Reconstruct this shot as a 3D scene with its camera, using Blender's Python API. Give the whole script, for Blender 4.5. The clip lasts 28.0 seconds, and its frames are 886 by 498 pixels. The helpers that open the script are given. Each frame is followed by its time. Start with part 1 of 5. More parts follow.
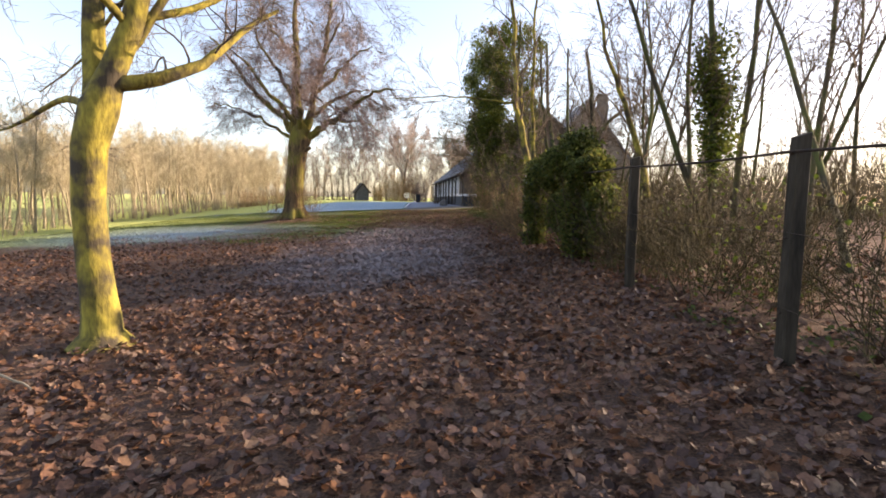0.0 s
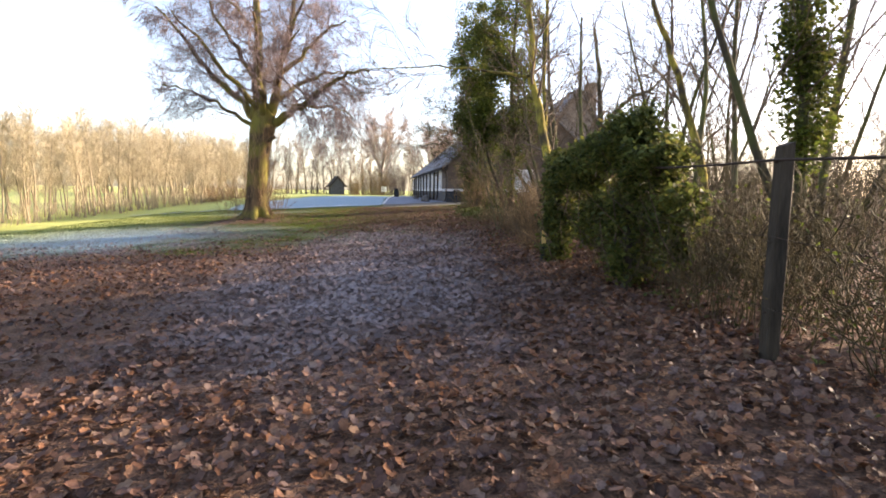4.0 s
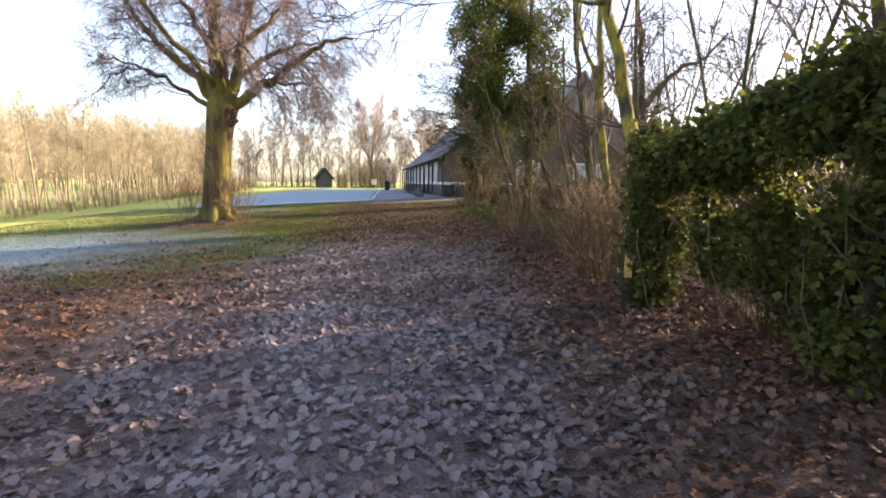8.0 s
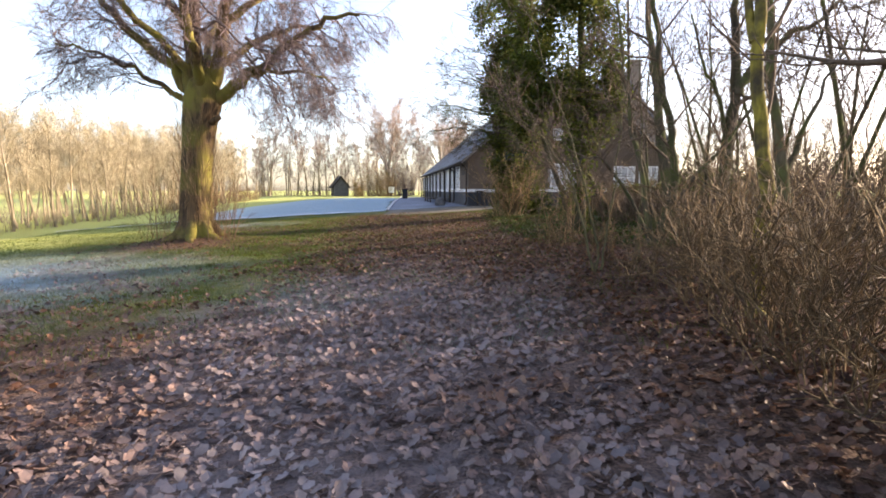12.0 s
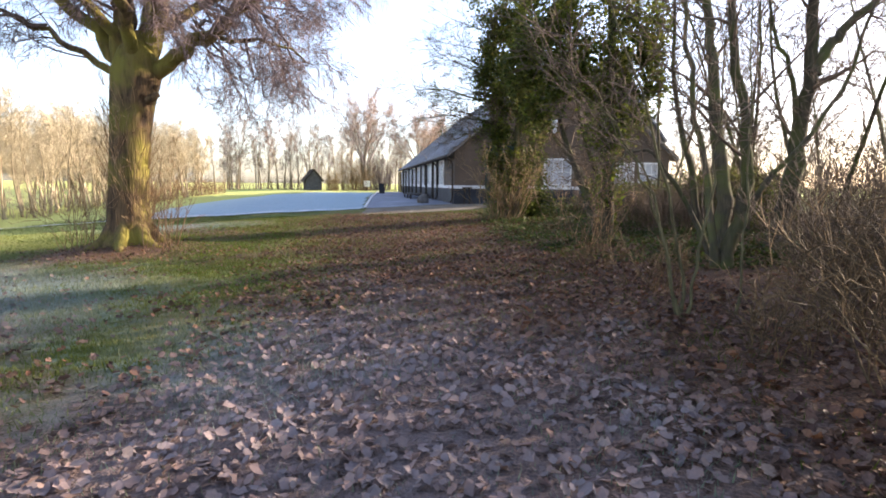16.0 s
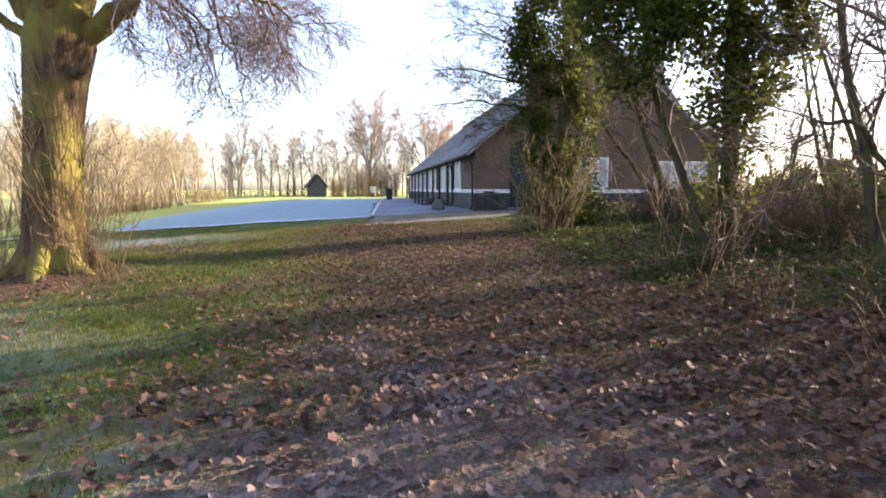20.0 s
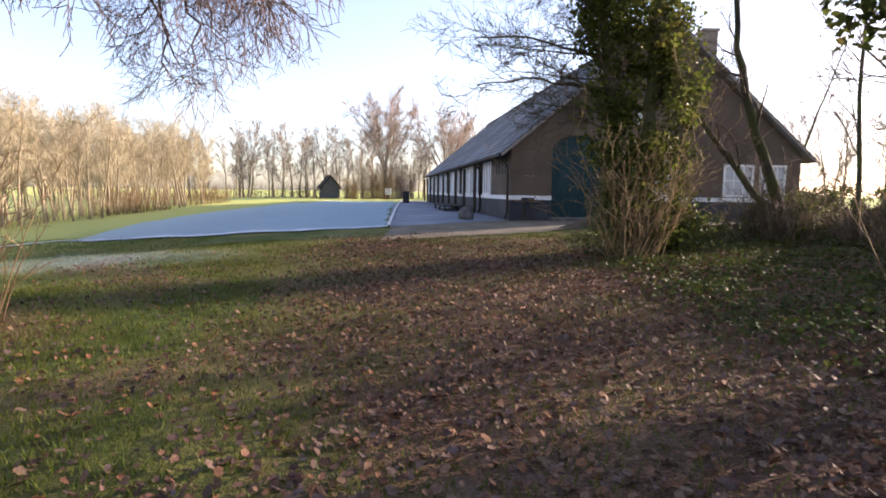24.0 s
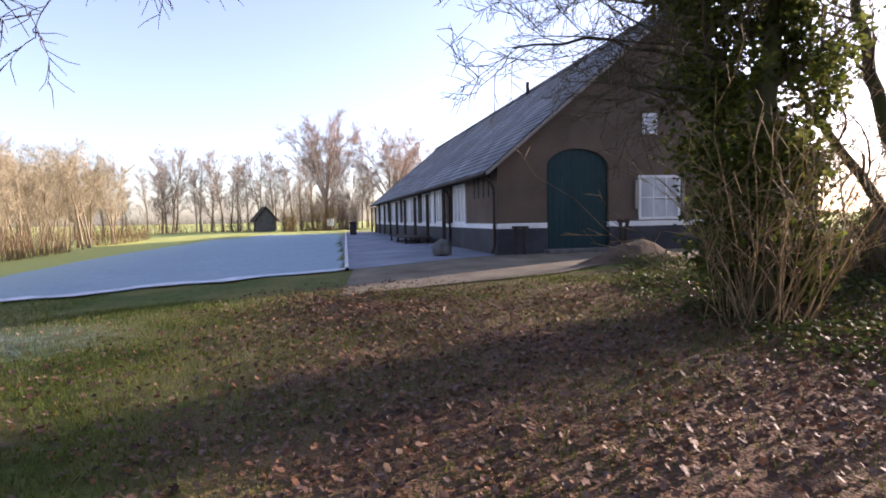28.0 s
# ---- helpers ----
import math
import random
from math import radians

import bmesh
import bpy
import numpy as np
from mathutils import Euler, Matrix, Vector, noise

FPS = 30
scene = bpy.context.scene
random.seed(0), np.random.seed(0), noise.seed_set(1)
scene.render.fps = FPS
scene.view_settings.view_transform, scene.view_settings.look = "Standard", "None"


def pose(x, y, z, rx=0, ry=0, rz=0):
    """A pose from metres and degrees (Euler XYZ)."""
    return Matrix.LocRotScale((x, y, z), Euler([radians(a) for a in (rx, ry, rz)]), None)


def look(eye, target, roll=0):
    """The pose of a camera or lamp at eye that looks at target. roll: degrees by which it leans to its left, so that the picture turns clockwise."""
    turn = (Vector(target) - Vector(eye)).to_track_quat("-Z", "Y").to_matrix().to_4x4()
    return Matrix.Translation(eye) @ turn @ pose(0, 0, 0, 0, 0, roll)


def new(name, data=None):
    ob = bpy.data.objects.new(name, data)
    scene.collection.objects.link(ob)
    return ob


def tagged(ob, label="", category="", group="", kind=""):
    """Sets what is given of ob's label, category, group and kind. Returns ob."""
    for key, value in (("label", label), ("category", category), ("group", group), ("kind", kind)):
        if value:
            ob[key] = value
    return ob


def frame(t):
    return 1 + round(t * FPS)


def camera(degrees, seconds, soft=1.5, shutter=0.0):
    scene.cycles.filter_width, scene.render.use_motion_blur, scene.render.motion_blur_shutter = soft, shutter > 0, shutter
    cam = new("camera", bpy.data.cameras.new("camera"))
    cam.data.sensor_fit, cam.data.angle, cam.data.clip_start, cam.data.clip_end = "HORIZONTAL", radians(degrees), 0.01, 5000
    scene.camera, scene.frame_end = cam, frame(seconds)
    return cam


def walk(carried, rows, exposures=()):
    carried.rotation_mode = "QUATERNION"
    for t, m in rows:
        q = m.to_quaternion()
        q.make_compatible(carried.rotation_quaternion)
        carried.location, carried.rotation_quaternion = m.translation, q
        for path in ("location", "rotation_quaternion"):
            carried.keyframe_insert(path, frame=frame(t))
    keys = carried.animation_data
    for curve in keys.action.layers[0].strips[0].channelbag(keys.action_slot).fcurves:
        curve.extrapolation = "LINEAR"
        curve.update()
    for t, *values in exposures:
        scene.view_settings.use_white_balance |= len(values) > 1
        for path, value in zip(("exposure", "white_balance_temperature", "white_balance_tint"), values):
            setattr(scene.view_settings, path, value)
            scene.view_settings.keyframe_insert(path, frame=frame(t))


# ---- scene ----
cam = camera(79.1, 28.0, 1.8)
PATH = [
    (0, (0.231, 0.276, 1.645), (0.205, 2.262, 1.457), 0.85),
    (0.5, (0.153, 0.699, 1.671), (0.142, 2.684, 1.471), 0.85),
    (1, (0.094, 1.109, 1.669), (0.102, 3.094, 1.465), 0.75),
    (1.5, (0.034, 1.517, 1.679), (0.056, 3.501, 1.47), 0.45),
    (2, (-0.014, 1.925, 1.701), (0.023, 3.908, 1.49), 0.45),
    (2.5, (-0.079, 2.314, 1.716), (-0.027, 4.297, 1.506), 0.45),
    (4.5, (-0.206, 4.19, 1.87), (-0.146, 6.171, 1.653), 0.95),
    (5, (-0.212, 4.741, 1.907), (-0.171, 6.721, 1.68), 0.55),
    (5.5, (-0.258, 5.281, 1.924), (-0.23, 7.262, 1.699), 0.65),
    (6, (-0.302, 5.9, 1.933), (-0.276, 7.88, 1.698), 0.35),
    (6.5, (-0.353, 6.502, 1.925), (-0.309, 8.481, 1.683), 0.55),
    (7, (-0.391, 7.065, 1.918), (-0.329, 9.043, 1.676), 0.65),
    (7.5, (-0.447, 7.587, 1.92), (-0.367, 9.565, 1.681), 1.05),
    (8, (-0.441, 8.066, 1.948), (-0.348, 10.042, 1.705), 0.65),
    (8.5, (-0.524, 8.56, 1.958), (-0.41, 10.536, 1.719), 0.75),
    (9, (-0.573, 9.065, 1.986), (-0.448, 11.04, 1.749), 0.75),
    (9.5, (-0.616, 9.557, 1.999), (-0.49, 11.532, 1.763), 0.75),
    (10, (-0.595, 10.107, 2.014), (-0.482, 12.084, 1.778), 0.75),
    (10.5, (-0.584, 10.644, 2.024), (-0.491, 12.621, 1.788), 0.55),
    (11, (-0.539, 11.157, 2.032), (-0.478, 13.137, 1.802), 0.45),
    (11.5, (-0.524, 11.654, 1.926), (-0.496, 13.637, 1.709), -0.05),
    (12, (-0.555, 12.103, 1.957), (-0.533, 14.085, 1.74), -0.05),
    (12.5, (-0.636, 12.505, 1.993), (-0.599, 14.487, 1.775), 0.25),
    (14.5, (-0.731, 13.648, 2.121), (-0.634, 15.625, 1.882), 0.95),
    (15, (-0.841, 14.139, 2.132), (-0.731, 16.114, 1.886), 0.75),
    (15.5, (-0.917, 14.644, 2.099), (-0.801, 16.619, 1.855), 0.65),
    (16, (-0.996, 15.119, 2.077), (-0.879, 17.095, 1.838), 0.55),
    (16.5, (-1.046, 15.603, 2.049), (-0.938, 17.581, 1.819), 0.35),
    (17, (-1.092, 16.066, 2.009), (-0.996, 18.046, 1.787), 0.35),
    (17.5, (-1.126, 16.531, 1.989), (-1.052, 18.512, 1.775), 0.35),
    (18, (-1.149, 17.022, 1.969), (-1.087, 19.005, 1.761), 0.35),
    (18.5, (-1.209, 17.449, 1.977), (-1.139, 19.431, 1.77), 0.45),
    (19, (-1.286, 17.918, 1.969), (-1.209, 19.9, 1.761), 0.15),
    (19.5, (-1.34, 18.395, 1.978), (-1.255, 20.376, 1.768), 0.05),
    (20, (-1.384, 18.923, 1.988), (-1.289, 20.903, 1.77), 0.05),
    (20.5, (-1.44, 19.436, 1.987), (-1.335, 21.415, 1.766), -0.05),
    (21, (-1.508, 19.891, 2.017), (-1.395, 21.869, 1.794), -0.15),
    (21.5, (-1.573, 20.334, 1.987), (-1.453, 22.313, 1.774), 0.25),
    (23.5, (-1.739, 22.318, 2.147), (-1.672, 24.3, 1.932), 0.85),
    (24, (-1.798, 22.861, 2.128), (-1.753, 24.844, 1.916), 0.75),
    (24.5, (-1.909, 23.49, 2.093), (-1.879, 25.474, 1.883), 1.15),
    (25, (-2.034, 24.094, 2.073), (-2.015, 26.078, 1.865), 1.75),
    (25.5, (-2.08, 24.527, 2.07), (-2.079, 26.511, 1.862), 0.65),
    (26, (-2.22, 24.955, 2.118), (-2.223, 26.939, 1.914), 1.15),
    (26.5, (-2.319, 25.498, 2.167), (-2.329, 27.483, 1.971), 0.65),
    (27, (-2.443, 26.089, 2.197), (-2.458, 28.077, 2.021), 0.05),
    (27.5, (-2.504, 26.644, 2.216), (-2.442, 28.634, 2.072), -0.75),
    (28, (-2.687, 27.443, 2.196), (-2.422, 29.418, 2.085), -1.05),
]
EXPOSURES = [(0.0, 1.58, 7250, 22), (5.0, 1.95, 6950, 22), (10.0, 1.85, 7050, 23), (16.0, 1.93, 6600, 22), (20.0, 2.0, 6500, 23), (24.0, 1.55, 6600, 26), (28.0, 1.4, 6350, 31)]
walk(cam, [(t, look(eye, target, roll)) for t, eye, target, roll in PATH], EXPOSURES)

# ---- light ----
SUN_AZ, SUN_EL = 19.5, 16.0          # degrees ahead of the walk's right hand, degrees up
SX, SY, SZ = math.cos(radians(SUN_AZ)) * math.cos(radians(SUN_EL)), math.sin(radians(SUN_AZ)) * math.cos(radians(SUN_EL)), math.sin(radians(SUN_EL))
world = bpy.data.worlds.new("sky")
world.use_nodes = True
scene.world = world
wt = world.node_tree
sky = wt.nodes.new("ShaderNodeTexSky")
sky.sky_type, sky.sun_disc = "NISHITA", False
sky.sun_elevation, sky.sun_rotation = radians(SUN_EL), math.atan2(SX, SY)
sky.air_density, sky.dust_density, sky.ozone_density = 1.0, 1.3, 2.2
milky = wt.nodes.new("ShaderNodeHueSaturation")          # thin winter haze
milky.inputs["Saturation"].default_value = 0.85
wt.links.new(sky.outputs[0], milky.inputs["Color"])
wt.links.new(milky.outputs[0], wt.nodes["Background"].inputs[0])
wt.nodes["Background"].inputs[1].default_value = 0.15
sun_data = bpy.data.lights.new("sun", "SUN")
sun_data.energy, sun_data.angle, sun_data.color = 4.8, radians(0.6), (1.0, 0.86, 0.66)
sun = new("sun", sun_data)
sun.matrix_world = look((SX * 60, SY * 60, SZ * 60), (0, 0, 0))


# ---- materials ----
def col(c):
    return (*c, 1.0)


def material(name, dark, light, scale=6.0, rough=0.85, bump=0.3, fine=40.0, stretch=(1, 1, 1), island=0.0, random_tint=0.0,
             spot=None, spot_scale=1.0, spot_level=0.55, metal=0.0, distance=0.02, spec=0.3):
    """A surface of two tones mixed at two scales, with a third tone in patches, relief, and a varied tone from piece to piece."""
    m = bpy.data.materials.new(name)
    m.use_nodes = True
    t = m.node_tree
    bsdf = t.nodes["Principled BSDF"]
    link = t.links.new
    geo = t.nodes.new("ShaderNodeTexCoord")
    mapping = t.nodes.new("ShaderNodeMapping")
    mapping.inputs["Scale"].default_value = stretch
    link(geo.outputs["Object"], mapping.inputs[0])
    n1 = t.nodes.new("ShaderNodeTexNoise")
    n1.inputs["Scale"].default_value, n1.inputs["Detail"].default_value = scale, 4
    n2 = t.nodes.new("ShaderNodeTexNoise")
    n2.inputs["Scale"].default_value, n2.inputs["Detail"].default_value = fine, 3
    link(mapping.outputs[0], n1.inputs[0])
    link(mapping.outputs[0], n2.inputs[0])
    add = t.nodes.new("ShaderNodeMath")
    add.operation = "MULTIPLY_ADD"
    link(n2.outputs[0], add.inputs[0])
    add.inputs[1].default_value = 0.6
    link(n1.outputs[0], add.inputs[2])
    ramp = t.nodes.new("ShaderNodeMapRange")
    ramp.inputs[1].default_value, ramp.inputs[2].default_value = 0.55, 1.05
    link(add.outputs[0], ramp.inputs[0])
    mix = t.nodes.new("ShaderNodeMix")
    mix.data_type = "RGBA"
    link(ramp.outputs[0], mix.inputs[0])
    mix.inputs[6].default_value, mix.inputs[7].default_value = col(dark), col(light)
    colour = mix.outputs[2]
    if spot:
        n3 = t.nodes.new("ShaderNodeTexNoise")
        n3.inputs["Scale"].default_value, n3.inputs["Detail"].default_value = spot_scale, 5
        link(geo.outputs["Object"], n3.inputs[0])
        r3 = t.nodes.new("ShaderNodeMapRange")
        r3.inputs[1].default_value, r3.inputs[2].default_value = spot_level - 0.08, spot_level + 0.1
        link(n3.outputs[0], r3.inputs[0])
        mix3 = t.nodes.new("ShaderNodeMix")
        mix3.data_type = "RGBA"
        link(r3.outputs[0], mix3.inputs[0])
        link(colour, mix3.inputs[6])
        mix3.inputs[7].default_value = col(spot)
        colour = mix3.outputs[2]
    if island or random_tint:
        hsv = t.nodes.new("ShaderNodeHueSaturation")
        source = t.nodes.new("ShaderNodeNewGeometry").outputs["Random Per Island"] if island else t.nodes.new("ShaderNodeObjectInfo").outputs["Random"]
        amount = island or random_tint
        value = t.nodes.new("ShaderNodeMapRange")
        value.inputs[3].default_value, value.inputs[4].default_value = 1 - amount, 1 + amount
        link(source, value.inputs[0])
        link(value.outputs[0], hsv.inputs["Value"])
        link(colour, hsv.inputs["Color"])
        colour = hsv.outputs[0]
    link(colour, bsdf.inputs["Base Color"])
    bsdf.inputs["Roughness"].default_value = rough
    bsdf.inputs["Metallic"].default_value = metal
    bsdf.inputs["Specular IOR Level"].default_value = spec
    if bump:
        b = t.nodes.new("ShaderNodeBump")
        b.inputs["Strength"].default_value, b.inputs["Distance"].default_value = bump, distance
        link(add.outputs[0], b.inputs["Height"])
        link(b.outputs[0], bsdf.inputs["Normal"])
    return m


def leaf_material(name, tones, rough=0.5, see_through=0.25, frost=None):
    """Leaves: each takes one of the tones; some light passes through; frost greys some of them by patches on the ground."""
    m = bpy.data.materials.new(name)
    m.use_nodes = True
    t = m.node_tree
    link = t.links.new
    bsdf = t.nodes["Principled BSDF"]
    ramp = t.nodes.new("ShaderNodeValToRGB")
    ramp.color_ramp.interpolation = "LINEAR"
    while len(ramp.color_ramp.elements) < len(tones):
        ramp.color_ramp.elements.new(0.5)
    for i, (e, c) in enumerate(zip(ramp.color_ramp.elements, tones)):
        e.position, e.color = i / max(1, len(tones) - 1), col(c)
    link(t.nodes.new("ShaderNodeNewGeometry").outputs["Random Per Island"], ramp.inputs[0])
    colour = ramp.outputs[0]
    tc = t.nodes.new("ShaderNodeTexCoord")
    n = t.nodes.new("ShaderNodeTexNoise")
    n.inputs["Scale"].default_value, n.inputs["Detail"].default_value = 45, 3
    link(tc.outputs["Object"], n.inputs[0])
    veins = t.nodes.new("ShaderNodeMix")
    veins.data_type, veins.blend_type = "RGBA", "MULTIPLY"
    veins.inputs[0].default_value = 0.6
    link(colour, veins.inputs[6])
    vr = t.nodes.new("ShaderNodeMapRange")
    vr.inputs[1].default_value, vr.inputs[2].default_value, vr.inputs[3].default_value, vr.inputs[4].default_value = 0.3, 0.7, 0.45, 1.3
    link(n.outputs[0], vr.inputs[0])
    link(vr.outputs[0], veins.inputs[7])
    colour = veins.outputs[2]
    if frost:
        big = t.nodes.new("ShaderNodeTexNoise")
        big.inputs["Scale"].default_value, big.inputs["Detail"].default_value = 0.9, 6
        link(tc.outputs["Object"], big.inputs[0])
        at = t.nodes.new("ShaderNodeAttribute")
        at.attribute_name = "rime"
        su = t.nodes.new("ShaderNodeMath")
        su.operation = "ADD"
        link(big.outputs[0], su.inputs[0])
        link(at.outputs["Fac"], su.inputs[1])
        fr = t.nodes.new("ShaderNodeMapRange")
        fr.inputs[1].default_value, fr.inputs[2].default_value, fr.inputs[4].default_value = 0.80, 1.4, 0.6
        link(su.outputs[0], fr.inputs[0])
        fm = t.nodes.new("ShaderNodeMix")
        fm.data_type = "RGBA"
        link(fr.outputs[0], fm.inputs[0])
        link(colour, fm.inputs[6])
        fm.inputs[7].default_value = col(frost)
        colour = fm.outputs[2]
    link(colour, bsdf.inputs["Base Color"])
    bsdf.inputs["Roughness"].default_value = rough
    bsdf.inputs["Specular IOR Level"].default_value = 0.2
    if see_through:
        tr = t.nodes.new("ShaderNodeBsdfTranslucent")
        link(colour, tr.inputs[0])
        ms = t.nodes.new("ShaderNodeMixShader")
        ms.inputs[0].default_value = see_through
        link(bsdf.outputs[0], ms.inputs[1])
        link(tr.outputs[0], ms.inputs[2])
        link(ms.outputs[0], t.nodes["Material Output"].inputs[0])
    return m


M = {
    "bark_moss": material("mossy bark", (0.055, 0.045, 0.014), (0.42, 0.34, 0.055), 5, 0.9, 1.0, 24, (1, 1, 0.4), spot=(0.06, 0.047, 0.03), spot_scale=3.0, spot_level=0.53),
    "bark_big": material("furrowed bark", (0.026, 0.018, 0.013), (0.20, 0.13, 0.066), 7, 0.95, 1.0, 22, (1, 1, 0.12), spot=(0.19, 0.165, 0.035), spot_scale=1.1, spot_level=0.51, distance=0.05),
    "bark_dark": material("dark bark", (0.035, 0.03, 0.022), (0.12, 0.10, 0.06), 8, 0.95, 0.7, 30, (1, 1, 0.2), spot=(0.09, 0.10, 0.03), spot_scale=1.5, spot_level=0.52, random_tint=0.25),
    "bark_pole": material("green-grey pole bark", (0.055, 0.05, 0.024), (0.16, 0.14, 0.066), 8, 0.85, 0.4, 30, (1, 1, 0.3)),
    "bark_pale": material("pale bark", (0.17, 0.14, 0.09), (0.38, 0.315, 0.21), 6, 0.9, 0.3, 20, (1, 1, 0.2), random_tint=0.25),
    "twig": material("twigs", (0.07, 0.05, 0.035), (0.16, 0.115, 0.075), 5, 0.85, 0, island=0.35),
    "twig_olive": material("olive twigs", (0.025, 0.02, 0.009), (0.10, 0.075, 0.028), 2, 0.85, 0, island=0.4),
    "twig_warm": material("warm twigs", (0.165, 0.105, 0.055), (0.32, 0.21, 0.11), 1.5, 0.8, 0, island=0.35),
    "twig_brown": material("brown shrub twigs", (0.07, 0.045, 0.022), (0.21, 0.14, 0.066), 1.5, 0.8, 0, island=0.5),
    "twig_rose": material("reddish twigs", (0.115, 0.082, 0.075), (0.23, 0.17, 0.155), 1.5, 0.8, 0, island=0.3),
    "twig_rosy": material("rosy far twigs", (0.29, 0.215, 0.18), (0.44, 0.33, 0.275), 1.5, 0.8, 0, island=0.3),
    # distant twigs: haze is put into the colour, lighter and greyer
    "twig_hazy": material("haze-greyed far twigs", (0.20, 0.165, 0.135), (0.36, 0.30, 0.25), 1.0, 0.85, 0, island=0.3),
    # twigs of the left wood: low sunlight is put into this pale colour
    "twig_sunlit": material("sunlit pale twigs", (0.32, 0.27, 0.17), (0.50, 0.43, 0.29), 0.8, 0.85, 0, island=0.35),
    "straw": material("dry stems", (0.12, 0.08, 0.04), (0.34, 0.24, 0.12), 3, 0.8, 0, island=0.4),
    "ivy": leaf_material("ivy leaves", [(0.04, 0.055, 0.016), (0.08, 0.10, 0.026), (0.11, 0.135, 0.032), (0.17, 0.18, 0.042), (0.125, 0.11, 0.036)], 0.5, 0.52),
    "ivy_ground": leaf_material("ground ivy leaves", [(0.03, 0.045, 0.012), (0.055, 0.08, 0.018), (0.08, 0.11, 0.022), (0.10, 0.07, 0.03)], 0.6, 0.35),
    "hoar": material("hoar-frosted turf", (0.42, 0.46, 0.48), (0.68, 0.71, 0.72), 3, 0.9, 0.4, 40),
    "ivy_sunny": leaf_material("light ivy leaves", [(0.05, 0.075, 0.015), (0.10, 0.135, 0.02), (0.16, 0.19, 0.03), (0.09, 0.10, 0.025)], 0.55, 0.5),
    "litter": leaf_material("fallen leaves", [(0.035, 0.02, 0.015), (0.095, 0.05, 0.036), (0.16, 0.10, 0.078), (0.21, 0.09, 0.04), (0.20, 0.13, 0.085), (0.135, 0.092, 0.082), (0.21, 0.096, 0.046), (0.07, 0.042, 0.035), (0.145, 0.08, 0.048)], 0.62, 0.12, frost=(0.42, 0.385, 0.40)),
    "grass": leaf_material("grass blades", [(0.05, 0.085, 0.008), (0.09, 0.125, 0.014), (0.14, 0.15, 0.028), (0.07, 0.10, 0.012)], 0.5, 0.3, frost=(0.40, 0.46, 0.48)),
    "brick": material("brown brick", (0.085, 0.062, 0.045), (0.15, 0.108, 0.078), 0.8, 0.9, 0.2, 18),
    "old_brick": material("pale old brick", (0.15, 0.12, 0.095), (0.27, 0.22, 0.175), 1.0, 0.9, 0.2, 14),
    "mortar": material("mortar", (0.22, 0.18, 0.14), (0.32, 0.27, 0.21), 3, 0.95, 0.2, 60),
    "plinth": material("tarred plinth", (0.018, 0.02, 0.026), (0.05, 0.055, 0.065), 1.2, 0.6, 0.25, 25),
    "white": material("white paint", (0.62, 0.62, 0.60), (0.82, 0.82, 0.80), 2, 0.6, 0.1, 20),
    "blind": material("pale blind behind the panes", (0.34, 0.35, 0.37), (0.55, 0.56, 0.58), 1.5, 0.25, 0.0, 8, (1, 1, 0.3), spec=0.6),
    "door": material("dark green paint", (0.006, 0.028, 0.032), (0.014, 0.05, 0.055), 1.5, 0.5, 0.1, 14, (1, 1, 0.2)),
    "tile": material("roof tiles", (0.12, 0.12, 0.13), (0.20, 0.20, 0.215), 0.9, 0.85, 0.3, 14, random_tint=0.05, spot=(0.26, 0.265, 0.285), spot_scale=0.8, spot_level=0.56),
    "dark_wood": material("dark wood", (0.02, 0.016, 0.012), (0.06, 0.045, 0.032), 4, 0.8, 0.4, 30, (1, 1, 0.15)),
    "post_wood": material("weathered post", (0.02, 0.016, 0.011), (0.06, 0.047, 0.032), 6, 0.9, 0.6, 35, (1, 1, 0.2)),
    "grey_wood": material("grey wood", (0.20, 0.17, 0.14), (0.38, 0.33, 0.28), 6, 0.85, 0.4, 35, (1, 1, 0.15)),
    "iron": material("rusty iron", (0.02, 0.016, 0.014), (0.07, 0.045, 0.03), 12, 0.7, 0.3, 60, metal=0.4),
    "rubber": material("black plastic", (0.012, 0.012, 0.014), (0.03, 0.03, 0.032), 8, 0.55, 0.1, 60),
    "yellow": material("yellow plastic", (0.48, 0.30, 0.09), (0.62, 0.42, 0.15), 8, 0.5, 0.1, 60),
    "stone": material("grey stone", (0.07, 0.065, 0.06), (0.17, 0.16, 0.15), 4, 0.9, 0.6, 30),
    "soil": material("bare soil", (0.05, 0.035, 0.022), (0.13, 0.09, 0.055), 3, 0.95, 0.8, 30, distance=0.05),
    "gravel": material("sandy gravel", (0.095, 0.08, 0.055), (0.20, 0.17, 0.12), 1.2, 0.95, 0.5, 55, spot=(0.09, 0.065, 0.045), spot_scale=0.7, spot_level=0.6),
    "paving": material("frosted clinkers", (0.12, 0.13, 0.155), (0.27, 0.29, 0.335), 0.6, 0.85, 0.3, 30, random_tint=0.15),
    "kerb": material("pale kerb", (0.5, 0.5, 0.5), (0.7, 0.7, 0.68), 3, 0.8, 0.2, 30),
}

# window glass: clear, glossy, over a dim room
glass = bpy.data.materials.new("window glass")
glass.use_nodes = True
g = glass.node_tree.nodes["Principled BSDF"]
g.inputs["Base Color"].default_value, g.inputs["Roughness"].default_value = (0.03, 0.035, 0.04, 1), 0.04
g.inputs["Specular IOR Level"].default_value = 0.7
M["glass"] = glass


# ---- building helpers ----
def mesh_of(name, verts, faces, mat, smooth=False):
    me = bpy.data.meshes.new(name)
    me.from_pydata(verts, [], faces)
    me.materials.append(mat)
    if smooth:
        me.shade_smooth()
    me.update()
    return me


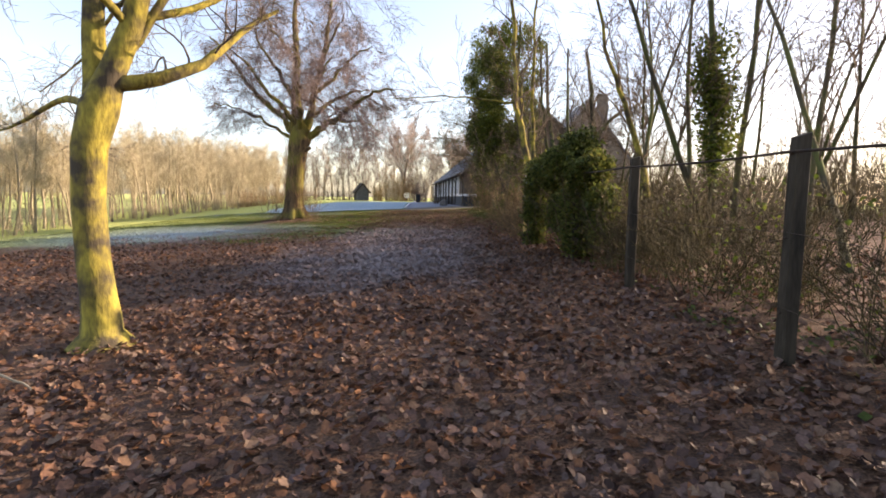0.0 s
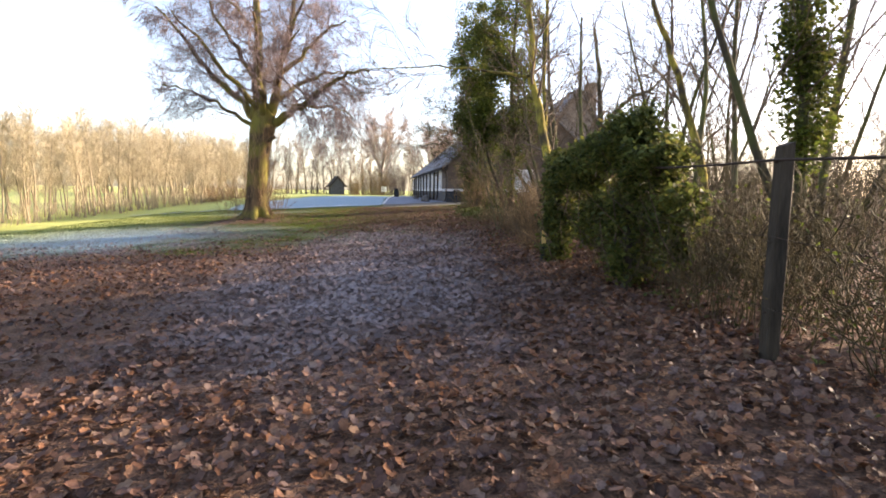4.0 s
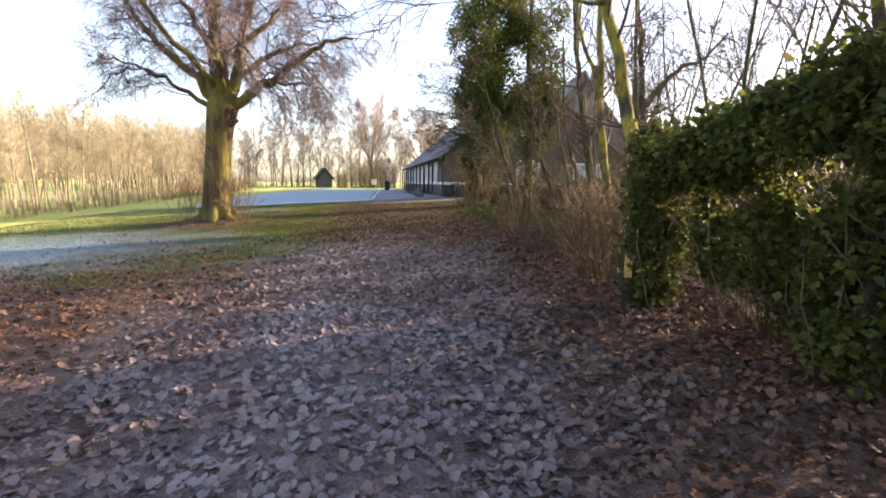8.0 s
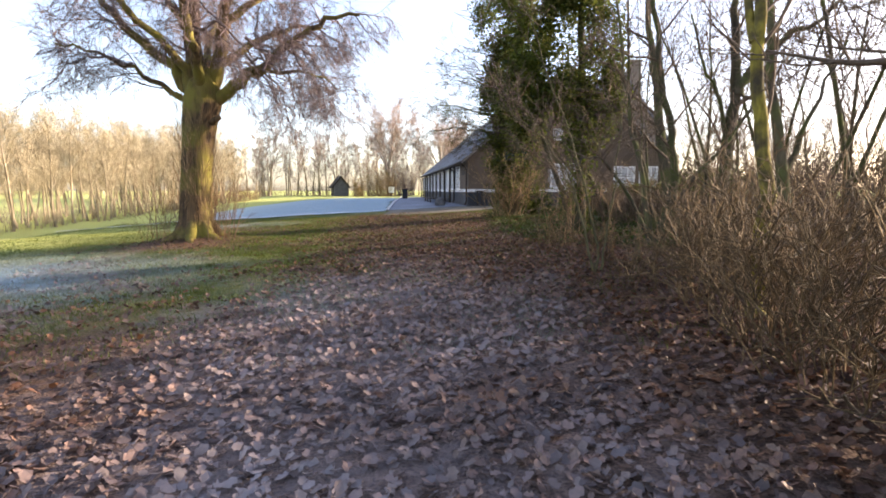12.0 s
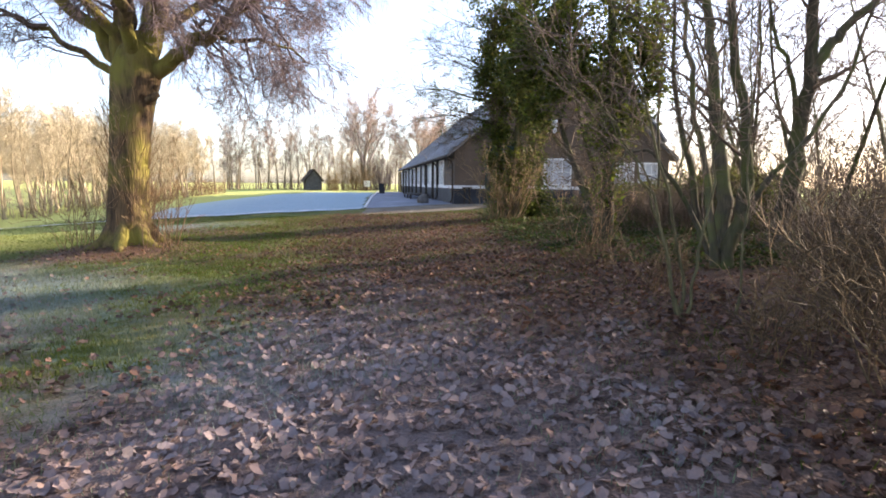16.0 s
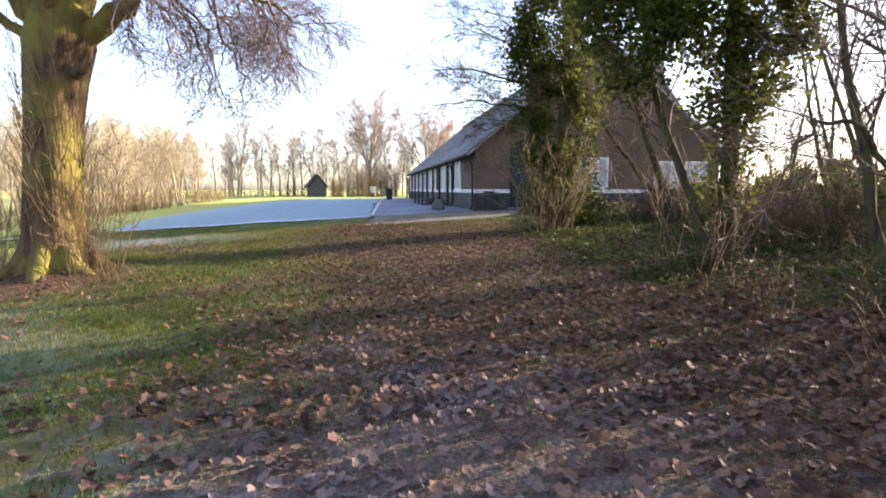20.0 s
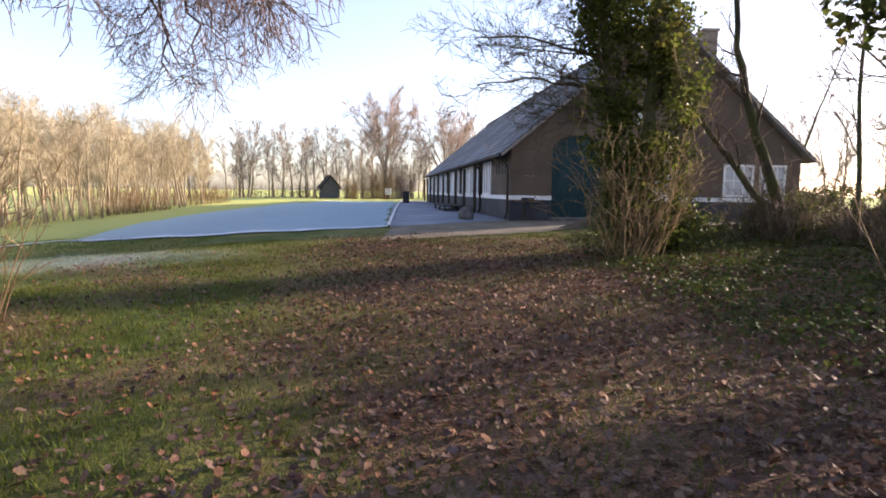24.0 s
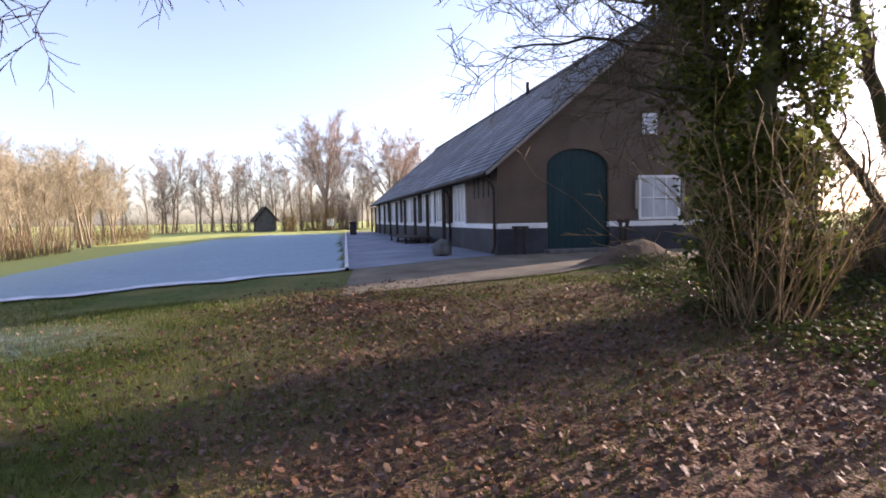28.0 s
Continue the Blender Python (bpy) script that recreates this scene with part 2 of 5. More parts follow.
def part(name, me, parent=None, label=""):
    ob = new(name, me)
    ob.parent = parent
    if label:
        ob["label"] = label
    return ob


def lift(x, y):
    """The lie of the land: it climbs gently along the walk and to the right, up to the level yard of the barn."""
    h = 0.0445 * np.clip(x, -45, 12) + 0.0223 * y
    return 1.04 - 0.03 * np.logaddexp(0, (1.04 - h) / 0.03)


def thing(name, label, category, at=(0, 0, 0), rz=0.0, group="", kind=""):
    ob = new(name)
    ob.empty_display_size = 0.1
    ob.matrix_basis = pose(at[0], at[1], at[2] + float(lift(at[0], at[1])), 0, 0, rz)
    return tagged(ob, label, category, group, kind)


def box(name, size, centre, mat, bevel=0.01, turn=None):
    """A box mesh with bevelled edges."""
    bm = bmesh.new()
    bmesh.ops.create_cube(bm, size=1)
    bmesh.ops.scale(bm, vec=size, verts=bm.verts)
    if bevel:
        bmesh.ops.bevel(bm, geom=bm.edges, offset=min(bevel, min(size) * 0.4), segments=1, affect="EDGES")
    if turn:
        bmesh.ops.rotate(bm, matrix=Euler([radians(a) for a in turn]).to_matrix(), verts=bm.verts)
    bmesh.ops.translate(bm, vec=centre, verts=bm.verts)
    me = bpy.data.meshes.new(name)
    bm.to_mesh(me)
    bm.free()
    me.materials.append(mat)
    return me


class Tubes:
    """Collects tapering tubes and turns them into one mesh."""

    def __init__(self):
        self.v, self.f, self.n = [], [], 0

    def add(self, pts, radii, sides=5):
        pts = np.asarray(pts, float)
        k = len(pts)
        tan = np.gradient(pts, axis=0)
        tan /= np.linalg.norm(tan, axis=1)[:, None] + 1e-9
        mean = tan.mean(axis=0)
        ref = np.array((0.0, 0, 1)) if abs(mean[2]) < 0.75 else np.array((1.0, 0, 0))
        a = np.cross(tan, ref)
        a /= np.linalg.norm(a, axis=1)[:, None] + 1e-9
        b = np.cross(tan, a)
        ang = np.arange(sides) * (2 * math.pi / sides)
        ring = pts[:, None] + (a[:, None] * np.cos(ang)[None, :, None] + b[:, None] * np.sin(ang)[None, :, None]) * np.asarray(radii)[:, None, None]
        self.v.append(ring.reshape(-1, 3))
        i = np.arange(k - 1)[:, None] * sides + self.n
        j = np.arange(sides)[None]
        q = (j + 1) % sides
        self.f.append(np.stack((i + j, i + q, i + sides + q, i + sides + j), -1).reshape(-1, 4))
        self.n += k * sides

    def mesh(self, name, mat, smooth=True):
        return quads(name, np.concatenate(self.v), np.concatenate(self.f), mat, smooth)


def quads(name, v, f, mat, smooth=False):
    """A mesh from arrays of vertices and of faces with the same number of corners."""
    me = bpy.data.meshes.new(name)
    k = f.shape[1]
    me.vertices.add(len(v))
    me.vertices.foreach_set("co", np.asarray(v, np.float32).ravel())
    me.loops.add(f.size)
    me.loops.foreach_set("vertex_index", np.asarray(f, np.int32).ravel())
    me.polygons.add(len(f))
    me.polygons.foreach_set("loop_start", np.arange(0, f.size, k, dtype=np.int32))
    me.polygons.foreach_set("use_smooth", np.full(len(f), smooth))
    me.update(calc_edges=True)
    me.materials.append(mat)
    return me


def bent(rng, p, d, length, segs, wander, lift=0.0):
    """A wandering line from p along d; lift bends it up (or down) on its way."""
    pts, d = [np.array(p, float)], np.array(d, float)
    d /= np.linalg.norm(d)
    for _ in range(segs):
        d = d + rng.normal(0, wander, 3) + np.array((0, 0, lift))
        d /= np.linalg.norm(d)
        pts.append(pts[-1] + d * length / segs)
    return np.array(pts)


def side_way(rng, d, angle, flat=0.0):
    """A direction that leaves d by about the angle, in degrees."""
    d = d / np.linalg.norm(d)
    r = rng.normal(size=3)
    r[2] *= 1 - flat
    r -= d * (r @ d)
    r /= np.linalg.norm(r) + 1e-9
    a = radians(angle)
    return d * math.cos(a) + r * math.sin(a)


def branch_out(rng, T, line, r0, levels, lo=0.25, tip=0.0035):
    """Grows branches on a line, and on those the next level. Each level: (number, length, angle, wander, lift, segs, sides, thickness)."""
    if not levels:
        return
    count, length, angle, wander, lift, segs, sides, thick = levels[0]
    k = len(line) - 1
    for c in range(count):
        u = lo + (1 - lo) * ((c + rng.random()) / count) ** 0.85
        f = u * k
        i = min(int(f), k - 1)
        p = line[i] + (line[i + 1] - line[i]) * (f - i)
        d = side_way(rng, line[i + 1] - line[i], angle * rng.uniform(0.7, 1.3))
        long = length * rng.uniform(0.6, 1.25) * (1.15 - 0.5 * u)
        sub = bent(rng, p, d, long, segs, wander, lift)
        r = r0 * thick * (1.1 - 0.55 * u)
        r = max(r, tip * 1.6)
        T.add(sub, np.linspace(r, max(tip, r * 0.25), len(sub)), sides)
        branch_out(rng, T, sub, r, levels[1:], 0.15, tip)


def leaves_at(rng, centres, size, droop=0.4, lobed=False):
    """Leaf faces round the centres: a folded leaf of four points, or one with five lobes, turned at random. Returns vertices, faces."""
    n = len(centres)
    az = rng.uniform(0, 2 * math.pi, n)
    u = np.stack((np.cos(az), np.sin(az), rng.normal(0, droop, n)), 1)
    u /= np.linalg.norm(u, axis=1)[:, None]
    w = np.stack((-np.sin(az), np.cos(az), rng.normal(0, droop, n)), 1)
    w -= u * (w * u).sum(1)[:, None]
    w /= np.linalg.norm(w, axis=1)[:, None]
    nn = np.cross(u, w)
    s = (size * rng.uniform(0.55, 1.35, n))[:, None]
    if not lobed:
        shape = [(-0.5, 0, 0), (0.0, 0.42, 0.12), (0.5, 0, -0.05), (0.0, -0.42, 0.12)]
        faces = np.array([(0, 1, 2), (0, 2, 3)])
    else:
        shape = [(-0.5, 0, 0.0), (-0.22, 0.40, 0.14), (0.02, 0.30, 0.07), (0.27, 0.42, 0.2), (0.58, 0.03, 0.1), (0.27, -0.40, 0.16), (0.02, -0.28, 0.07), (-0.22, -0.42, 0.18)]
        faces = np.array([(0, 1, 2), (0, 2, 6), (0, 6, 7), (2, 3, 4), (2, 4, 6), (4, 5, 6)])
    curl = rng.uniform(-0.6, 2.2, n)[:, None]
    v = np.stack([centres + s * (u * a + w * b + nn * c * curl) for a, b, c in shape], 1)
    k = len(shape)
    f = faces[None] + (np.arange(n) * k)[:, None, None]
    return v.reshape(-1, 3), f.reshape(-1, 3)


# ---- the ground ----
def inside(x, y, poly):
    """Whether points lie in a polygon."""
    hit = np.zeros(np.shape(x), bool)
    for (x1, y1), (x2, y2) in zip(poly, poly[1:] + poly[:1]):
        cut = (y1 > y) != (y2 > y)
        hit ^= cut & (x < (x2 - x1) * (y - y1) / (y2 - y1 + 1e-12) + x1)
    return hit


def wave(x, y, s, seed=0.0):
    """A soft uneven value in -1 .. 1, from a few sines."""
    return (np.sin(x * s + 1.7 * np.sin(y * s * 0.7 + seed) + seed) + np.sin(y * s * 1.3 + 1.3 * np.sin(x * s * 0.9 + 2 * seed)) + 0.6 * np.sin((x + y) * s * 2.1 + seed)) / 2.6


LAWN = [(-3.5, 43.0), (-14.0, 41.0), (-16.5, 50.0), (-16.5, 60.0), (-14.5, 72.0), (-9.0, 84.0), (-5.6, 84.0), (-4.7, 62.0)]


def leafiness(x, y):
    """How thick the fallen leaves lie, 0 to 1."""
    e = wave(x, y, 1.1, 0.4) * 0.9 + wave(x, y, 3.1, 2.0) * 0.35
    near = 1 / (1 + np.exp(np.clip((y - 20.0 - 0.15 * (x + 3) + 1.8 * e) * 0.9, -60, 60)))
    edge = np.interp(y, [17, 24, 30, 37], [-2.7, -3.2, -3.9, -5.4])
    lane = 1 / (1 + np.exp(np.clip(-(x - edge + e * 0.9) * 1.5, -60, 60)))
    lane = lane * np.interp(y, [20, 26, 33, 38], [1.0, 0.85, 0.8, 0.6]) * (0.85 + 0.15 * wave(x, y, 1.9, 4.0))
    tree = np.exp(-(((x + 8.4) / 2.4) ** 2 + ((y - 28.8) / 1.6) ** 2))
    speck = np.clip(0.30 + 0.22 * wave(x, y, 0.9, 3.3) + 0.12 * wave(x, y, 2.7, 1.3), 0.05, 0.6) * (x > -10) * (y < 38)
    out = np.maximum(np.maximum(near, lane), np.maximum(tree, speck))
    return out * (y < 39) * (x > -40)


def rime(x, y):
    """How thick the hoar frost lies, 0 to 1; the left patch paints bluish shade as frost."""
    lawn = inside(x, y, LAWN) * 1.0
    hollow = np.exp(-(((x + 11.5) / 6.5) ** 2 + ((y - 22.5) / 5.5) ** 2)) * 0.95
    lane = np.exp(-(((x + 1.5) / 3.4) ** 2)) * np.interp(y, [6.0, 9.5, 12, 20, 24, 30], [0, 0.55, 0.75, 0.66, 0.3, 0.0])
    # the barn's bluish shade on the grass, painted in as rime
    left = np.exp(-(((x + 10) / 4) ** 2 + ((y - 36) / 2.2) ** 2)) * 0.55
    return np.maximum(np.maximum(lawn, hollow), np.maximum(lane, left))


def sunlit_grass(x, y):
    """How far low sunlight is painted into the grass colour, 0 to 1: most along the wood's edge and beyond the lawn."""
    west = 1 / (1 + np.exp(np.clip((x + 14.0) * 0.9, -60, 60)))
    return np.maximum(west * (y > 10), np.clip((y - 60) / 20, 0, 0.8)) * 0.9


def height(x, y):
    d = np.hypot(x + 1.0, (y - 18) * 0.6)
    roll = 0.035 * wave(x, y, 0.8, 1.1) + 0.02 * wave(x, y, 2.3, 3.0)
    roll = roll * np.clip((y - 1) / 4, 0.3, 1) * (d < 60)
    root = 0.28 * np.exp(-(((x + 8.4) / 1.5) ** 2 + ((y - 29.4) / 1.3) ** 2))
    mound = 0.12 * np.exp(-(((x - 3.6) / 1.6) ** 2 + ((y - 39.3) / 0.9) ** 2))
    flat = inside(x, y, [(-4.0, 37.5), (16, 37.5), (16, 90), (-6.5, 90)]) * 1.0
    return roll * (1 - flat) + root + mound - 0.02 + lift(x, y)


def axis(lo, hi, fine_lo, fine_hi, step):
    a = list(np.arange(fine_lo, fine_hi + 1e-6, step))
    s = step
    while a[-1] < hi:
        s *= 1.3
        a.append(a[-1] + s)
    s = step
    while a[0] > lo:
        s *= 1.3
        a.insert(0, a[0] - s)
    return np.array(a)


gx, gy = axis(-900, 900, -18, 8, 0.22), axis(-400, 1500, -3, 48, 0.22)
GX, GY = np.meshgrid(gx, gy)
GZ = height(GX, GY)
idx = np.arange(GX.size).reshape(GX.shape)
gf = np.stack((idx[:-1, :-1], idx[:-1, 1:], idx[1:, 1:], idx[1:, :-1]), -1).reshape(-1, 4)


def ground_material():
    m = bpy.data.materials.new("park ground")
    m.use_nodes = True
    t = m.node_tree
    link = t.links.new
    bsdf = t.nodes["Principled BSDF"]
    tc = t.nodes.new("ShaderNodeTexCoord")

    def noise_at(s, d=4):
        n = t.nodes.new("ShaderNodeTexNoise")
        n.inputs["Scale"].default_value, n.inputs["Detail"].default_value = s, d
        link(tc.outputs["Object"], n.inputs[0])
        return n.outputs[0]

    def blend(fac, a, b):
        x = t.nodes.new("ShaderNodeMix")
        x.data_type = "RGBA"
        link(fac, x.inputs[0])
        for i, c in ((6, a), (7, b)):
            if isinstance(c, tuple):
                x.inputs[i].default_value = col(c)
            else:
                link(c, x.inputs[i])
        return x.outputs[2]

    def ranged(v, a, b, lo=0.0, hi=1.0):
        r = t.nodes.new("ShaderNodeMapRange")
        for i, q in enumerate((a, b, lo, hi)):
            r.inputs[i + 1].default_value = q
        link(v, r.inputs[0])
        return r.outputs[0]

    def attr(name):
        a = t.nodes.new("ShaderNodeAttribute")
        a.attribute_name = name
        return a.outputs["Fac"]

    def plus(a, b, k):
        x = t.nodes.new("ShaderNodeMath")
        x.operation = "MULTIPLY_ADD"
        link(b, x.inputs[0])
        x.inputs[1].default_value = k
        link(a, x.inputs[2])
        return x.outputs[0]

    fine, mid, coarse = noise_at(38, 5), noise_at(5, 5), noise_at(0.45, 5)
    grass = blend(ranged(mid, 0.35, 0.7), (0.042, 0.064, 0.009), (0.10, 0.13, 0.018))
    grass = blend(ranged(coarse, 0.45, 0.7), grass, (0.19, 0.165, 0.05))
    grass = blend(ranged(fine, 0.5, 0.75, 0, 0.6), grass, (0.05, 0.055, 0.015))
    litter = blend(ranged(fine, 0.35, 0.65), (0.06, 0.033, 0.022), (0.21, 0.12, 0.07))
    litter = blend(ranged(mid, 0.45, 0.7, 0, 0.7), litter, (0.11, 0.07, 0.05))
    # brighter yellow-green where the grass is to look sunlit
    grass = blend(ranged(plus(attr("sunlit_grass"), fine, 0.5), 0.3, 1.1, 0, 0.9), grass, (0.49, 0.53, 0.16))
    base = blend(ranged(plus(attr("leafy"), fine, 0.5), 0.5, 0.95), grass, litter)
    frost = ranged(plus(plus(attr("rime"), mid, 0.5), fine, 0.5), 0.75, 1.55, 0, 0.85)
    base = blend(frost, base, blend(ranged(attr("leafy"), 0.3, 0.7), (0.34, 0.46, 0.54), (0.24, 0.215, 0.225)))
    link(base, bsdf.inputs["Base Color"])
    bsdf.inputs["Roughness"].default_value = 0.9
    bsdf.inputs["Specular IOR Level"].default_value = 0.2
    b = t.nodes.new("ShaderNodeBump")
    b.inputs["Strength"].default_value, b.inputs["Distance"].default_value = 0.8, 0.05
    link(plus(fine, mid, 0.8), b.inputs["Height"])
    link(b.outputs[0], bsdf.inputs["Normal"])
    return m


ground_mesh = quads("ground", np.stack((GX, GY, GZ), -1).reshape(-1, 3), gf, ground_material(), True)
for key, fn in (("leafy", leafiness), ("rime", rime), ("sunlit_grass", sunlit_grass)):
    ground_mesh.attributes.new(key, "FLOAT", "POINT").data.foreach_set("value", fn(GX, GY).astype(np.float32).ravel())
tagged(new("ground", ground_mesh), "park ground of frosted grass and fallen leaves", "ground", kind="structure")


def sheet(name, poly, z, mat, label, category):
    """A piece of made ground that follows the land, cut into small fields."""
    bm = bmesh.new()
    bm.faces.new([bm.verts.new((x, y, 0)) for x, y in poly])
    for k, (lo, hi, step) in enumerate(((-8, 15, 0.8), (37, 86, 1.2))):
        for c in np.arange(lo, hi, step):
            at, way = [0, 0, 0], [0, 0, 0]
            at[k], way[k] = c, 1
            bmesh.ops.bisect_plane(bm, geom=bm.verts[:] + bm.edges[:] + bm.faces[:], plane_co=at, plane_no=way)
    for q in bm.verts:
        q.co.z = float(height(q.co.x, q.co.y)) + 0.02 + z
    me = bpy.data.meshes.new(name)
    bm.to_mesh(me)
    bm.free()
    me.materials.append(mat)
    return tagged(new(name, me), label, category, kind="structure")


sheet("gravel_path", [(-3.3, 38.2), (-1.5, 38.6), (1.5, 38.9), (5, 40.2), (8, 42.0), (13, 43.6), (13.7, 45.0), (1.3, 43.95), (-3.2, 42.7)], 0.012, M["gravel"], "sandy gravel path across the barn's front", "path")
sheet("paved_yard", [(-3.35, 42.75), (1.28, 43.98), (1.3, 44.0), (-2.2, 80.0), (-2.4, 84), (-5.2, 84), (-4.6, 62.0)], 0.016, M["paving"], "frosted grey clinker paving beside the barn", "pavement")
ky = np.linspace(42.7, 83.7, 42)
kx = -3.38 - (ky - 42.7) * 0.0454
kz = height(kx, ky)
ks = np.concatenate([np.stack((kx + dx, ky, kz + dz), 1) for dx, dz in ((-0.055, -0.05), (-0.055, 0.11), (0.055, 0.11), (0.055, -0.05))])
k0 = np.arange(41)
kerb = new("kerb", quads("kerb", ks, np.concatenate([np.stack((k0 + 42 * c, k0 + 42 * c + 1, k0 + 42 * (c + 1) + 1, k0 + 42 * (c + 1)), 1) for c in range(3)]), M["kerb"]))
tagged(kerb, "pale frosted kerb between lawn and paving", "kerb", kind="structure")


# ---- fallen leaves and grass ----

# white strip: the lawn edge's sunlit line painted as hoar, and a path's end
line_x = np.linspace(-3.4, -18.5, 60)
line_y = np.interp(line_x, [-18.5, -16, -14, -3.4], [37.6, 39.6, 41.0, 43.0]) + 0.12 * np.sin(line_x * 2.1)
half = 0.24 + 0.08 * np.sin(line_x * 3.7)
strip = np.concatenate((np.stack((line_x, line_y - half, height(line_x, line_y - half) + 0.06), 1), np.stack((line_x, line_y + half, height(line_x, line_y + half) + 0.06), 1)))
k = np.arange(59)
tagged(new("sunlit_lawn_edge", quads("sunlit_lawn_edge", strip, np.stack((k, k + 60, k + 61, k + 1), 1), M["hoar"])), "narrow path and sunlit frosted lawn edge, both painted hoar white", "path", kind="structure")


def scatter(rng, x0, x1, y0, y1, per_m2, keep):
    n = int((x1 - x0) * (y1 - y0) * per_m2)
    x, y = rng.uniform(x0, x1, n), rng.uniform(y0, y1, n)
    ok = rng.random(n) < keep(x, y)
    x, y = x[ok], y[ok]
    return np.stack((x, y, height(x, y)), 1)


def with_rime(me, v):
    me.attributes.new("rime", "FLOAT", "POINT").data.foreach_set("value", rime(v[:, 0], v[:, 1]).astype(np.float32))
    return me


rng = np.random.default_rng(3)
spots = np.concatenate((
    scatter(rng, -3.6, 3.6, 0.6, 38, 300, lambda x, y: leafiness(x, y) * (0.78 + 0.22 * wave(x, y, 2.2, 1.0)) * np.interp(y, [0, 24, 38], [1, 1, 0.7])),
    scatter(rng, -13, -3.6, 2, 38, 110, lambda x, y: leafiness(x, y) ** 1.3),
    scatter(rng, 3.6, 9, 0.6, 36, 55, lambda x, y: 0.8 + 0 * x),
    scatter(rng, -6.0, -0.8, 36.0, 40.5, 210, lambda x, y: np.exp(-(((x + 3.4) / 1.5) ** 2 + ((y - 38.2) / 1.3) ** 2)) * (0.7 + 0.3 * wave(x, y, 2.0, 3.0))),
    scatter(rng, -6.5, -0.5, 33.5, 40.0, 260, lambda x, y: np.exp(-(((x + 3.2) / 1.7) ** 2 + ((y - 36.8) / 1.8) ** 2)) * (0.65 + 0.35 * wave(x, y, 2.0, 3.0))),
    scatter(rng, -4.5, 3.6, 22.5, 37, 230, lambda x, y: leafiness(x, y) * (0.6 + 0.4 * wave(x, y, 1.6, 5.0))),
    scatter(rng, -8.0, -2.5, 27.0, 35.5, 60, lambda x, y: np.clip(0.45 + 0.4 * wave(x, y, 1.3, 2.2), 0, 1))))
spots[:, 2] += rng.uniform(0.0, 0.045, len(spots)) + 0.01
v, f = leaves_at(rng, spots, 0.078 * np.interp(spots[:, 1], [0, 20, 28], [1, 1, 0.7]), 0.5, True)
tagged(new("fallen_leaves", with_rime(quads("fallen_leaves", v, f, M["litter"]), v)), "brown and frosted fallen tree leaves covering the ground", "fallen leaves", kind="stuff")


def blades(rng, roots, tall, lean=0.35, width=0.006):
    """Blades of grass: a pointed strip each."""
    n = len(roots)
    az = rng.uniform(0, 2 * math.pi, n)
    u = np.stack((np.cos(az), np.sin(az), 0 * az), 1)
    tip = rng.normal(0, lean, (n, 3))
    tip[:, 2] = 1
    h = (tall * rng.uniform(0.5, 1.4, n))[:, None]
    w = width * rng.uniform(0.7, 1.5, n)[:, None]
    v = np.stack((roots - u * w, roots + u * w, roots + tip * h), 1).reshape(-1, 3)
    return v, np.arange(n * 3).reshape(-1, 3)


roots = np.concatenate((
    scatter(rng, -9, 2.5, 17, 39, 1300, lambda x, y: np.clip(1.05 - leafiness(x, y), 0.12, 1) * (0.55 + 0.45 * wave(x, y, 1.7, 5.0))),
    scatter(rng, -18, -9, 14, 42, 220, lambda x, y: np.clip(1.0 - leafiness(x, y), 0.1, 1))))
v, f = blades(rng, roots, 0.065, width=0.0045)
tagged(new("grass", with_rime(quads("grass", v, f, M["grass"]), v)), "short winter grass, green with a trace of frost", "grass", kind="stuff")


# ---- trees ----
def tree(name, label, at, rng, trunk, r, limbs, mats, group="", levels=(), flare=1.5, sides=10, tip=0.0035, wander=0.13):
    """A tree: a trunk line with radii, limbs as (start on the trunk, direction, length, thickness, lift), and finer wood on them."""
    ob = thing(name, label, "tree", at, group=group)
    T = Tubes()
    trunk = np.asarray(trunk, float)
    radii = np.interp(np.linspace(0, 1, len(trunk)), np.linspace(0, 1, len(r)), r)
    radii[0] *= flare
    T.add(trunk, radii, sides)
    part("trunk", T.mesh("trunk", M[mats[0]]), ob)
    W = Tubes()
    for u, d, length, thick, lift in limbs:
        fpos = u * (len(trunk) - 1)
        i = min(int(fpos), len(trunk) - 2)
        p = trunk[i] + (trunk[i + 1] - trunk[i]) * (fpos - i)
        line = bent(rng, p, d, length, 9, wander, lift)
        L = Tubes()
        L.add(line, np.linspace(thick, thick * 0.22, len(line)), 7)
        part("limb", L.mesh("limb", M[mats[0]]), ob)
        branch_out(rng, W, line, thick * 0.75, levels, 0.18, tip)
    if limbs:
        part("crown", W.mesh("crown", M[mats[1]]), ob, "fine bare twigs")
    return ob


rng = np.random.default_rng(11)
